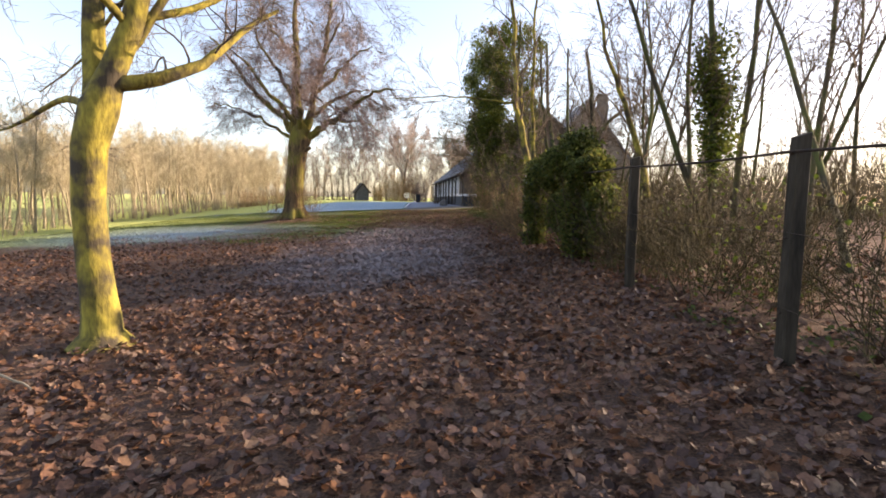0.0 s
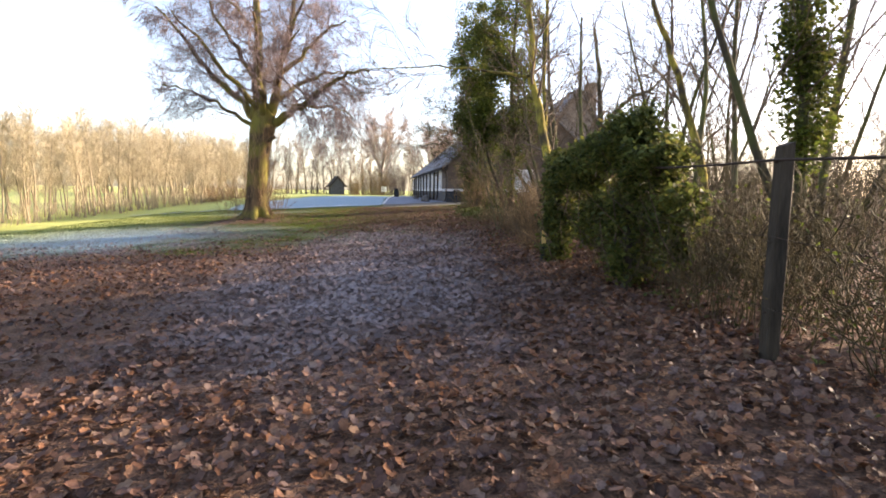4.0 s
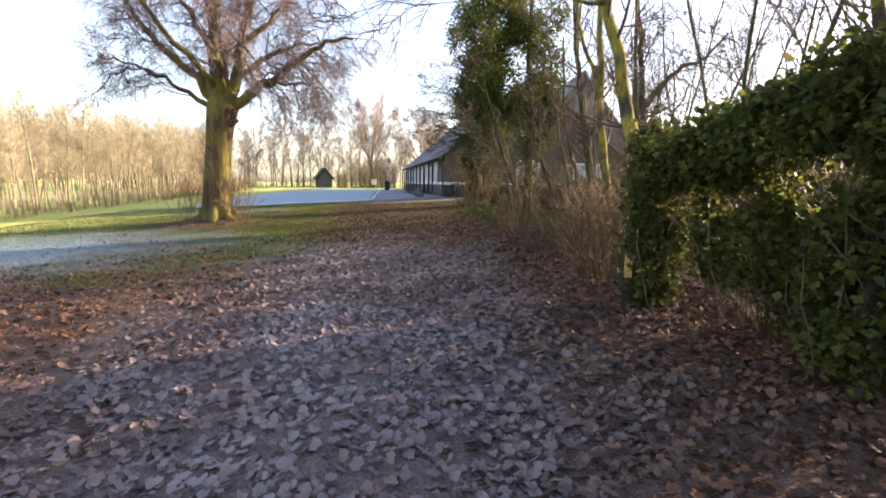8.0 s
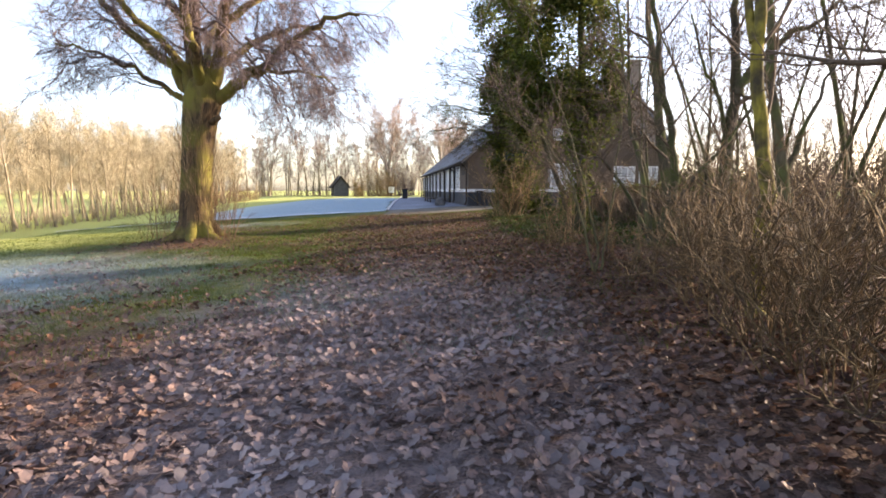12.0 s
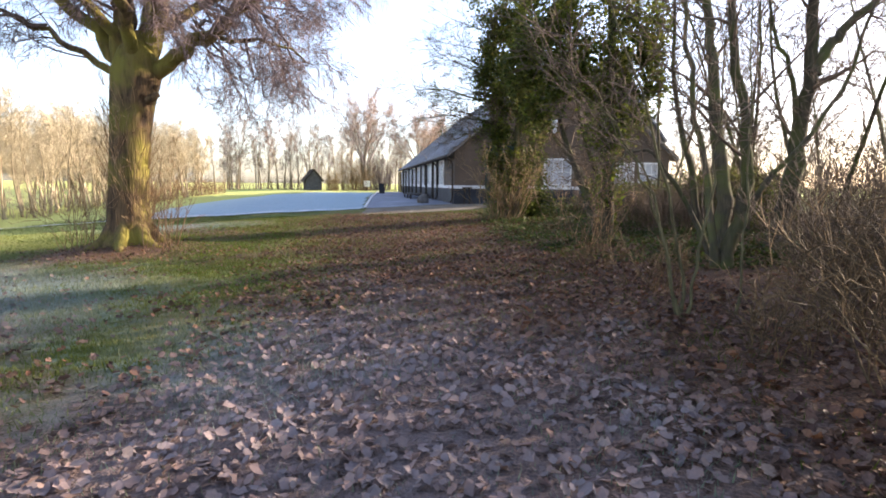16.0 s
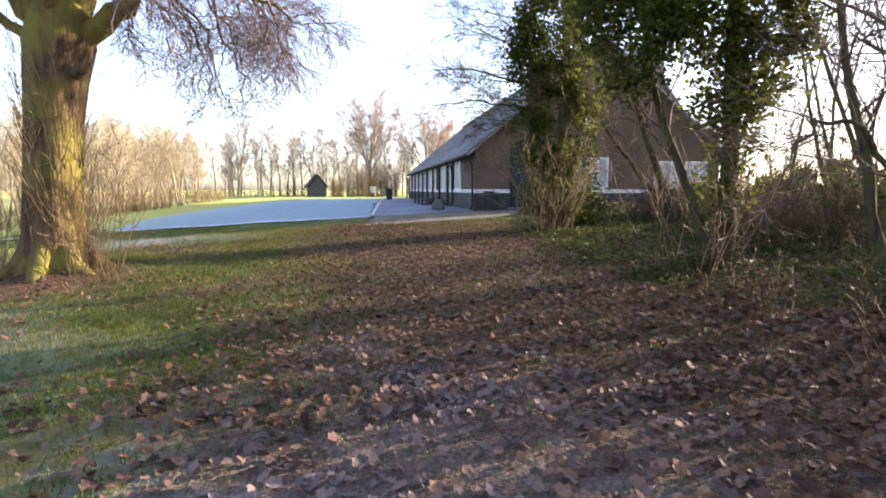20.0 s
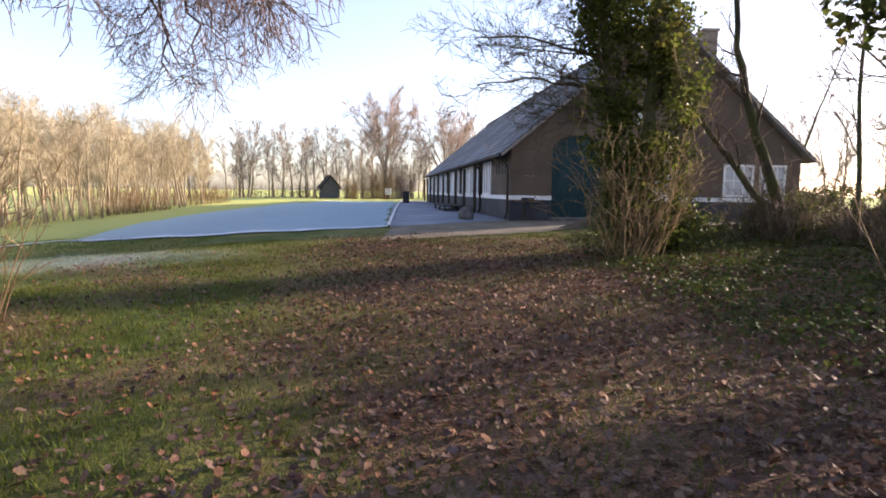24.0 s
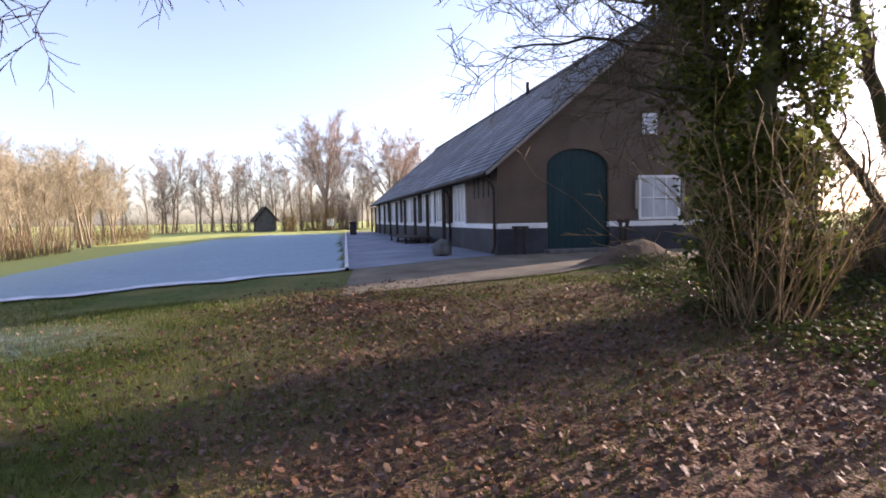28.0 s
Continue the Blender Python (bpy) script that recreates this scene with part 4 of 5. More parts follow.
stems("bent_tree", "dark leaning double trunk by the barn's front", (6.35, 35.1, 0), rng,
      [([(0.2, 0, -0.05), (-0.2, 0, 1.0), (-0.75, 0, 2.4), (-1.1, 0.0, 3.4), (-1.35, 0.1, 4.6), (-1.4, 0.3, 7)], 0.15), ([(0.0, 0.1, 0), (-0.7, 0.1, 1.2), (-1.9, 0.1, 2.6), (-2.8, 0.2, 4.2)], 0.11)], ("bark_dark", "twig"))


def ivy_clad(name, label, at, rng, trunks, clumps, n, size=0.075, mat="ivy", mats=("bark_dark", "twig")):
    """A tree overgrown with ivy: trunks and clumps (x, y, z, radius, height) of leaves."""
    ob = stems(name, label, at, rng, trunks, mats, dense=0.8)
    pts = []
    total = sum(c[3] ** 2 + c[3] * c[4] for c in clumps)
    for x, y, z, r, h in clumps:
        k = int(n * (r * r + r * h) / total)
        knots = rng.normal(size=(max(6, int(k / 90)), 3))
        knots /= np.linalg.norm(knots, axis=1)[:, None]
        knots *= rng.uniform(0.45, 1.0, len(knots))[:, None] ** 0.5
        knots = knots * (r, r, h / 2) + (x, y, z + h / 2)
        own = knots[rng.integers(0, len(knots), k)] + rng.normal(0, 0.145, (k, 3)) * (1, 1, 1.2)
        pts.append(own)
    pts = np.concatenate(pts)
    pts = pts[pts[:, 2] > 0.02]
    # part of the ivy gets a lighter tone that stands for sunlit leaves
    light = rng.random(len(pts)) < 0.48 + 0.35 * np.sin(pts[:, 0] * 2.3 + pts[:, 2] * 1.1)
    for own, kind, words in ((pts[~light], mat, "dense dark green ivy leaves"), (pts[light], "ivy_sunny", "ivy leaves in a sunlit yellow-green")):
        v, f = leaves_at(rng, own, size, 0.9)
        part("ivy", quads("ivy", v, f, M[kind]), ob, words)
    return ob


rng = np.random.default_rng(33)
ivy_clad("ivy_tree", "tree wrapped in dense dark green ivy", (3.45, 27.15, 0), rng,
         [([(0, 0, 0), (0.02, 0, 1.2), (-0.05, 0, 3), (-0.1, 0, 6), (0, 0, 9.5)], 0.17), ([(-0.1, 0.1, 0.2), (-0.5, 0.3, 1.3), (-1.0, 0.4, 2.6), (-1.4, 0.5, 5)], 0.10)],
         [(0, 0, 0.1, 0.24, 2.2), (0, 0, 1.9, 0.55, 2), (-0.2, 0, 3.2, 1.3, 3.5), (0.0, 0, 6.0, 1.3, 3.5), (-1.2, 0.3, 3.2, 0.9, 2.2), (0.5, 0.0, 2.6, 0.6, 2.0), (-1.3, 0.2, 5.2, 1.1, 3.0), (-1.7, -0.1, 2.7, 0.7, 2.2)], 39000, size=0.092)
ivy_clad("ivy_tree", "ivy-grown tree with a thicket of dry shoots at its foot", (2.7, 34.3, 0), rng,
         [([(0, 0, 0), (0.0, 0, 1.5), (0.1, 0, 3.5), (0.1, 0, 7), (0.2, 0, 10.5)], 0.2), ([(-0.2, 0, 0), (-0.5, 0, 1.8), (-0.8, 0, 3.5), (-1.1, 0, 6.5)], 0.10), ([(0, 0, 3.0), (-1.2, -0.1, 3.4), (-2.4, -0.2, 3.55), (-3.6, -0.3, 3.4)], 0.04),
          ([(0, 0, 3.8), (-1.3, 0.1, 4.2), (-2.6, 0.2, 4.5), (-3.6, 0.3, 4.5)], 0.04), ([(0, 0, 4.6), (-1.2, -0.4, 5.2), (-2.6, -0.6, 5.6)], 0.035), ([(-0.1, 0, 2.6), (-1.0, -0.4, 2.9), (-2.0, -0.6, 2.9)], 0.025)],
         [(0, 0, 0.0, 0.75, 2.4), (0, 0, 1.8, 0.9, 2.5), (-0.9, 0, 1.8, 0.5, 1.8), (-0.3, 0, 3.4, 1.05, 4), (-0.6, 0, 6, 1.3, 3.5), (-0.3, 0, 8.2, 1.1, 3), (-0.1, 0.9, 4.2, 1.0, 3), (-0.9, 0, 3.6, 0.7, 2.5), (0.7, 0, 2.6, 0.6, 2.2), (0.7, 0.2, 0.2, 0.6, 2.2), (1.2, 0.3, -0.2, 0.6, 1.3), (-0.5, 0, 0.3, 0.5, 1.6)], 40000, size=0.095)

ivy_clad("ivy_tree", "slim tree with ivy tufts on its trunk", (6.3, 12.9, 0), rng,
         [([(0, 0, -0.05), (0.0, 0, 1.5), (-0.1, 0, 3.5), (-0.3, 0, 6), (-0.4, 0, 9)], 0.12)], [(0, 0, 1.6, 0.32, 2.4), (-0.1, 0, 3.4, 0.4, 1.4)], 4500, size=0.09)

# flat sprays of bare twigs on the side of the ivy-grown tree that faces the lawn
rng = np.random.default_rng(57)
ivy_by_barn = [o for o in bpy.data.objects if o.name.startswith("ivy_tree") and abs(o.location.y - 34.3) < 0.1][0]
spray = Tubes()
for z, long, tilt, side in ((2.5, 1.9, 0.10, -0.3), (2.9, 2.3, 0.05, 0.1), (3.25, 2.7, 0.08, -0.25), (3.6, 2.8, 0.04, 0.2), (3.95, 3.0, 0.10, -0.1), (4.3, 2.8, 0.12, 0.3), (4.7, 2.9, 0.16, -0.2), (5.1, 2.6, 0.2, 0.15), (5.6, 2.6, 0.25, -0.3), (6.2, 2.3, 0.3, 0.1), (4.1, 2.2, 0.1, -0.7), (5.0, 2.2, 0.2, -0.8), (3.4, 2.0, 0.05, -0.7)):
    line = bent(rng, (-0.5, 0, z), (-1, side, tilt), long, 7, 0.07, 0.01)
    spray.add(line, np.linspace(0.026, 0.005, len(line)), 5)
    branch_out(rng, spray, line, 0.02, [(9, 0.95, 42, 0.12, 0.015, 5, 3, 0.45), (7, 0.42, 40, 0.14, 0.01, 3, 3, 0.5), (3, 0.18, 38, 0.1, 0.0, 2, 3, 0.6)], 0.12, 0.0028)
part("spray", spray.mesh("spray", M["bark_dark"]), ivy_by_barn, "flat sprays of fine bare twigs")

GROWN = {}


def thicket(name, label, area, rng, count, tall, mat, mid_r=0.006, lean=0.18, twigs=4, category="shrub", bend=0.10, shared=""):
    """A thicket of arching stems over an area (x, y, half width, half depth)."""
    x0, y0, hw, hd = area
    ob = thing(name, label, category, (x0, y0, 0))
    if shared and shared in GROWN:
        for word, me in zip(("stem_mass", "twig_mass"), GROWN[shared]):
            tagged(part(word, me, ob), kind="stuff")
        return ob
    T, W = Tubes(), Tubes()
    for _ in range(count):
        a, q = rng.uniform(0, 6.28), math.sqrt(rng.random())
        p = (hw * q * math.cos(a), hd * q * math.sin(a), -0.03)
        d = (p[0] / max(hw, 0.3) * lean + rng.normal(0, lean), p[1] / max(hd, 0.3) * lean + rng.normal(0, lean), 1)
        line = bent(rng, p, d, tall * rng.uniform(0.45, 1.15), 5, bend, -0.01)
        T.add(line, np.linspace(mid_r * rng.uniform(0.8, 1.6), 0.002, len(line)), 3)
        branch_out(rng, W, line, mid_r, [(twigs, tall * 0.26, 38, 0.18, 0.04, 2, 3, 0.6), (2, tall * 0.1, 38, 0.14, 0.0, 1, 3, 0.7)], 0.2)
    grown = T.mesh("stems", M[mat]), W.mesh("twigs", M[mat])
    if shared:
        GROWN[shared] = grown
    for word, me in zip(("stem_mass", "twig_mass"), grown):
        tagged(part(word, me, ob), kind="stuff")
    return ob


for x, y, w, d, n, tall in ((2.5, 16.0, 0.5, 0.6, 58, 1.6), (2.75, 17.1, 0.65, 0.75, 80, 1.9), (3.0, 18.5, 0.6, 0.7, 64, 1.65)):
    thicket("brown_shrub", "dense leafless shrub of upright brown twigs", (x, y, w, d), rng, n, tall, "twig_brown", 0.0065, lean=0.24, bend=0.17, twigs=6)
thicket("brown_shrub", "dense leafless shrub of upright brown twigs", (3.9, 20.0, 0.8, 1.0), rng, 80, 1.5, "twig_brown", 0.0065, lean=0.26, bend=0.18, twigs=6)
thicket("brown_shrub", "loose brown shrub under the ivy trees", (2.0, 33.5, 0.6, 0.6), rng, 24, 2.3, "straw", 0.009, bend=0.16)
thicket("brown_shrub", "thin bare shoots round the ivy tree's foot", (2.8, 26.8, 0.6, 0.5), rng, 22, 2.6, "twig_warm", 0.008, bend=0.16)
thicket("brown_shrub", "tall dry shoots round an ivy-grown trunk", (2.3, 33.6, 0.6, 0.4), rng, 48, 3.3, "straw", 0.010, lean=0.22, bend=0.17, twigs=3)
thicket("brown_shrub", "thin bare shoots beside the great trunk", (-7.45, 29.2, 0.45, 0.5), rng, 30, 2.7, "twig_warm", 0.009, lean=0.12, bend=0.13)
thicket("brown_shrub", "thin bare shoots beside the great trunk", (-9.3, 29.1, 0.45, 0.4), rng, 24, 2.6, "twig_warm", 0.009, lean=0.12, bend=0.13)
thicket("bramble", "tangle of dry brambles behind the fence", (4.9, 3.4, 1.3, 2.6), rng, 220, 1.4, "twig_olive", lean=0.5)
thicket("bramble", "tangle of dry stems behind the fence", (4.2, 8.2, 0.8, 2.0), rng, 210, 1.6, "twig_olive", lean=0.4)
thicket("bramble", "yellowed upright stems along the fence", (3.4, 10.2, 0.4, 1.5), rng, 110, 1.5, "twig_olive", 0.005, lean=0.14)
thicket("bramble", "tangle of dry stems behind the fence", (4.6, 11.8, 1.1, 1.6), rng, 220, 1.6, "twig_olive", lean=0.3)
for x, y, w, d, n, tall in ((2.35, 19.8, 0.4, 0.5, 26, 0.9), (2.5, 22.6, 0.5, 0.5, 26, 1.0), (2.2, 24.4, 0.5, 0.5, 20, 0.8)):
    thicket("brown_shrub", "low loose shrub of thin brown shoots", (x, y, w, d), rng, n, tall, "twig_brown", 0.006, lean=0.3, bend=0.18, twigs=5)
thicket("bramble", "dark twigs round the leaning double trunk", (6.2, 35.2, 0.9, 0.8), rng, 110, 1.9, "twig", 0.008, lean=0.3, bend=0.15)
thicket("bramble", "tall dark shrub at the wood's edge", (5.6, 22.4, 0.8, 1.0), rng, 130, 2.4, "twig", 0.008, lean=0.3, bend=0.15)
thicket("bramble", "low tangle of dark twigs under the trees", (6.5, 22.0, 2.0, 2.5), rng, 280, 1.5, "twig", lean=0.4, shared="low tangle of dark twigs under the trees")
thicket("bramble", "low tangle of dark twigs under the trees", (7.5, 15.5, 2.2, 4.0), rng, 360, 2.0, "twig", lean=0.4, shared="low tangle of dark twigs under the trees")
thicket("bramble", "tall tangle of bare twigs deep in the wood", (12.0, 20.0, 2.5, 5.0), rng, 300, 3.0, "twig_olive", 0.009, lean=0.3, shared="tall tangle of bare twigs deep in the wood")
thicket("bramble", "tall tangle of bare twigs deep in the wood", (10.0, 29.0, 2.5, 4.0), rng, 260, 2.6, "twig", 0.009, lean=0.3, shared="tall tangle of bare twigs deep in the wood")
for x, y in ((15.0, 25.5), (15.5, 32.0), (20.0, 27.0), (19.0, 20.0)):
    thicket("bramble", "tall tangle of bare twigs deep in the wood", (x, y, 2.5, 4.0), rng, 260, 2.6, "twig", 0.009, lean=0.3, shared="tall tangle of bare twigs deep in the wood")
thicket("bramble", "tall tangle of bare twigs deep in the wood", (8.0, 3.0, 2.5, 3.0), rng, 240, 2.0, "twig", lean=0.4, shared="tall tangle of bare twigs deep in the wood")
thicket("bramble", "dark bank of brambles beside the wood", (8.6, 33.5, 1.8, 2.2), rng, 330, 1.25, "twig", 0.009, lean=0.4, shared="dark bank of brambles beside the wood")
thicket("bramble", "dark bank of brambles beside the wood", (11.5, 36.5, 2.4, 1.8), rng, 330, 1.4, "twig", 0.009, lean=0.4, shared="dark bank of brambles beside the wood")
thicket("bramble", "dark twigs under the leaning trunks", (6.3, 29.5, 1.5, 1.8), rng, 240, 1.3, "twig", 0.008, lean=0.35)
thicket("bramble", "dark twigs inside the ivy arch", (3.3, 13.2, 0.4, 1.0), rng, 110, 1.6, "twig_olive", 0.006, lean=0.2)
for x, y, w, d, n, h, kind in ((-23.0, 62.0, 1.2, 5, 160, 1.8, "twig_warm"), (-24, 76, 1.5, 6, 160, 1.8, "twig_warm"), (-9.3, 97, 2.2, 1.5, 260, 4.5, "twig_warm"), (-12.4, 94, 0.9, 0.9, 140, 3.0, "straw"), (-5.8, 99, 1.6, 1.2, 200, 5.0, "twig_rose"),
                               *[(np.interp(q, [15, 21, 31, 56, 80], [-15.8, -18.6, -21.0, -22.0, -24.0]) - 1.0, q, 1.3, 2.6, 60, 2.1 + 0.6 * math.sin(q), "twig_sunlit") for q in (18.5, 23, 27.5, 32, 36.5, 41, 45.5, 50, 54.5, 59, 64)],
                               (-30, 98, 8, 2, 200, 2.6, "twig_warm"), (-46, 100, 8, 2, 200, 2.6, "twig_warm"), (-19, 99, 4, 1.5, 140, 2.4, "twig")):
    thicket("far_shrub", "brown leafless shrub at the far edge of the lawn", (x, y, w, d), rng, n, h, kind, 0.012 if kind == "twig_sunlit" else 0.016, twigs=5, lean=0.1 if kind == "twig_sunlit" else 0.18, shared=f"edge {int(y) % 3}" if kind == "twig_sunlit" else f"far {w} {h}" if w == 8 else "")

# ivy and seedlings on the ground under the trees
rng = np.random.default_rng(44)
carpet = scatter(rng, 0.4, 9, 23.5, 39.5, 620, lambda x, y: np.clip((x - np.interp(y, [23.5, 25.5, 28, 31, 36.5, 39], [4.0, 1.9, 1.0, 1.1, 1.4, 2.8])) * 1.3, 0, 0.9) * (0.55 + 0.45 * wave(x, y, 2.4, 2.0)))
weeds = scatter(rng, 2.9, 5.5, 2, 13, 110, lambda x, y: np.clip(0.25 + 0.6 * wave(x, y, 1.9, 6.0), 0, 1))
carpet = np.concatenate((carpet, weeds))
carpet[:, 2] += rng.uniform(0.02, 0.26, len(carpet)) * (0.6 + 0.4 * wave(carpet[:, 0], carpet[:, 1], 2.0, 7.0))
v, f = leaves_at(rng, carpet, 0.07, 0.6)
tagged(new("ivy_carpet", quads("ivy_carpet", v, f, M["ivy_ground"])), "low green ivy covering the ground under the trees", "ground ivy", kind="stuff")

climb = scatter(rng, 3.15, 6.0, 1.5, 12.5, 150, lambda x, y: np.clip(0.1 + 0.75 * wave(x, y, 2.3, 4.0), 0, 1))
climb[:, 2] += rng.uniform(0.1, 1.5, len(climb)) ** 1.2
v, f = leaves_at(rng, climb, 0.06, 0.9)
tagged(new("climbing_ivy", quads("climbing_ivy", v, f, M["ivy_sunny"])), "loose green ivy climbing through the dry stems", "ivy", kind="stuff")

# ---- fence and ivy hedge ----
def fence_post(at, tall, r, rz):
    ob = thing("fence_post", "weathered dark timber fence post", "fence post", (*at, 0), rz, "fence")
    bm = bmesh.new()
    for i in range(7):
        z = -0.1 + (tall + 0.1) * i / 6
        s = r * (1.06 - 0.08 * i / 6)
        ring = [bm.verts.new((s * cx + 0.006 * math.sin(i * 2.1 + k), s * cy + 0.006 * math.cos(i * 1.7 + k), z + (0.02 * cx if i == 6 else 0))) for k, (cx, cy) in enumerate(((-1, -0.8), (-0.8, -1), (0.8, -1), (1, -0.8), (1, 0.8), (0.8, 1), (-0.8, 1), (-1, 0.8)))]
        if i:
            for k in range(8):
                bm.faces.new((last[k], last[(k + 1) % 8], ring[(k + 1) % 8], ring[k]))
        last = ring
    bm.faces.new(last)
    me = bpy.data.meshes.new("post")
    bm.to_mesh(me)
    bm.free()
    me.materials.append(M["post_wood"])
    part("post", me, ob)
    for z in (0.45, 1.1, tall - 0.16):
        part("staple", box("staple", (0.03, 0.03, 0.012), (-r - 0.01, 0, z), M["iron"], 0.003), ob)
    return ob


POSTS = [(3.3, 1.4), (3.17, 4.9), (2.97, 8.4), (2.9, 11.8), (2.5, 14.6)]
for i, p in enumerate(POSTS):
    fence_post(p, 1.97, 0.062, 2 + 3 * math.sin(i * 3))
wire_thing = thing("fence_wire", "rusty top bar and wires strung between fence posts", "fence wire", (0, 0, 0))
for z, r in ((1.83, 0.014), (1.15, 0.003), (0.5, 0.003)):
    T = Tubes()
    for (xa, ya), (xb, yb) in zip([(3.45, -2.0)] + POSTS[:-1], POSTS):
        u = np.linspace(0, 1, 9)
        sag = 0.025 if r > 0.01 else 0.05
        T.add(np.stack((xa + (xb - xa) * u - 0.075, ya + (yb - ya) * u, z - sag * np.sin(u * math.pi) + lift(xa + (xb - xa) * u, ya + (yb - ya) * u)), 1), np.full(9, r), 6)
    part("top_bar" if r > 0.01 else "wire", T.mesh("wire", M["iron"]), wire_thing)


def ivy_hedge(name, label, pieces, rng, n):
    ob = thing(name, label, "hedge", (0, 0, 0))
    T = Tubes()
    pts = []
    total = sum(a * b * c for _, _, _, a, b, c in pieces)
    for x, y, z, rx, ry, rz in pieces:
        low = float(lift(x, y))
        z = z + low
        k = int(n * rx * ry * rz / total)
        knots = rng.normal(size=(max(8, k // 70), 3))
        knots /= np.linalg.norm(knots, axis=1)[:, None]
        knots *= rng.uniform(0.4, 1, len(knots))[:, None] ** 0.4
        knots = knots * (rx, ry, rz) + (x, y, z)
        pts.append(knots[rng.integers(0, len(knots), k)] + rng.normal(0, 0.09, (k, 3)))
        for _ in range(14):
            a = np.array((x + rng.normal(0, rx * 0.4), y + rng.normal(0, ry * 0.4), max(low, z - rz)))
            T.add(bent(rng, a, (rng.normal(0, 0.3), rng.normal(0, 0.3), 1), 1.6 * rz, 5, 0.15), np.linspace(0.012, 0.004, 6), 4)
    pts = np.concatenate(pts)
    pts = pts[pts[:, 2] > 0.03 + lift(pts[:, 0], pts[:, 1])]
    v, f = leaves_at(rng, pts, 0.085, 0.9)
    part("ivy", quads("ivy", v, f, M["ivy"]), ob)
    tagged(part("wood", T.mesh("wood", M["twig"]), ob, "woody ivy stems"), kind="stuff")
    return ob


ivy_hedge("ivy_hedge", "dark green ivy grown over the fence like an arch",
          [(2.5, 14.6, 0.6, 0.27, 0.40, 0.75), (2.52, 14.55, 1.5, 0.3, 0.43, 0.75), (2.65, 13.6, 1.95, 0.36, 0.75, 0.32), (2.8, 12.7, 2.05, 0.40, 0.75, 0.36), (3.0, 12.0, 0.55, 0.3, 0.36, 0.7), (3.0, 11.9, 1.4, 0.32, 0.42, 0.75),
           (2.97, 11.9, 2.3, 0.36, 0.6, 0.38), (3.0, 11.2, 1.95, 0.3, 0.6, 0.25), (2.88, 13.4, 1.15, 0.22, 0.85, 0.72), (3.1, 12.6, 0.75, 0.22, 0.5, 0.6), (3.2, 11.0, 1.3, 0.2, 0.6, 0.8)], rng, 35000)
# a dark bank, its evergreen leaves added to shade the ground before it
ivy_hedge("evergreen_bank", "low dark evergreen bank under the trees", [(6.9, 35.9, 0.45, 1.0, 0.8, 0.7), (5.4, 36.2, 0.2, 0.8, 0.6, 0.4), (9.6, 33.2, 0.7, 1.6, 2.2, 1.0), (8.2, 29.6, 0.6, 1.2, 1.6, 0.85), (12.4, 36.6, 0.8, 2.2, 1.8, 1.1), (8.4, 36.6, 0.45, 2.0, 1.1, 0.7), (6.6, 37.2, 0.25, 1.3, 0.8, 0.5), (11.2, 39.2, 0.6, 2.4, 1.0, 0.8)], rng, 36000)

# the marker post beside the ivy
marker = thing("marker_post", "short black marker post with a yellow plate", "marker post", (2.25, 14.75, 0), -10)
part("post", box("post", (0.13, 0.13, 0.84), (0, 0, 0.40), M["rubber"], 0.02), marker)
part("plate", box("plate", (0.095, 0.012, 0.35), (-0.01, -0.072, 0.52), M["yellow"], 0.004), marker, "pale yellow plate")
part("cap", box("cap", (0.15, 0.15, 0.03), (0, 0, 0.825), M["rubber"], 0.01), marker)


# ---- the barn ----
barn = thing("barn", "long brown-brick barn with a frosted tile roof and dark plinth", "barn", (1.3, 44.0, 0.03), 5.4)
LEN, WID, EAVE, RIDGE = 36.5, 12.35, 2.85, 7.95     # the barn's own x runs along the front, y along its side


def slab(name, pts, thick, mat, parent, out=(0, 0, 1), label=""):
    """A flat piece from its outline, with thickness along out."""
    n = len(pts)
    o = Vector(out) * thick
    v = [Vector(p) for p in pts] + [Vector(p) - o for p in pts]
    f = [tuple(range(n)), tuple(range(2 * n - 1, n - 1, -1))] + [(i, i + n, (i + 1) % n + n, (i + 1) % n) for i in range(n)]
    bm = bmesh.new()
    vs = [bm.verts.new(p) for p in v]
    for q in f:
        bm.faces.new([vs[i] for i in q])
    bmesh.ops.recalc_face_normals(bm, faces=bm.faces)
    me = bpy.data.meshes.new(name)
    bm.to_mesh(me)
    bm.free()
    me.materials.append(mat)
    return part(name, me, parent, label)


DX0, DX1, DZ0, DSPR, DTOP = 1.66, 3.86, 0.12, 2.74, 3.36      # the great door
arc = [(DX0 + (DX1 - DX0) * (1 - math.cos(a)) / 2, DSPR + (DTOP - DSPR) * math.sin(a)) for a in np.linspace(0, math.pi, 13)]
slope = (RIDGE - EAVE) / (WID / 2)
zt = lambda x: EAVE + slope * min(x, WID - x)
for name, pts in (
        ("wall_front", [(0, 0, 0.96), (DX0, 0, 0.96), (DX0, 0, DSPR)] + [(x, 0, z) for x, z in arc[1:7]] + [((DX0 + DX1) / 2, 0, zt((DX0 + DX1) / 2)), (0, 0, EAVE)]),
        ("wall_front", [(DX1, 0, 0.96), (WID, 0, 0.96), (WID, 0, EAVE), (WID / 2, 0, RIDGE), ((DX0 + DX1) / 2, 0, zt((DX0 + DX1) / 2))] + [(x, 0, z) for x, z in arc[6:12]] + [(DX1, 0, DSPR)])):
    slab(name, pts, 0.3, M["brick"], barn, (0, -1, 0))
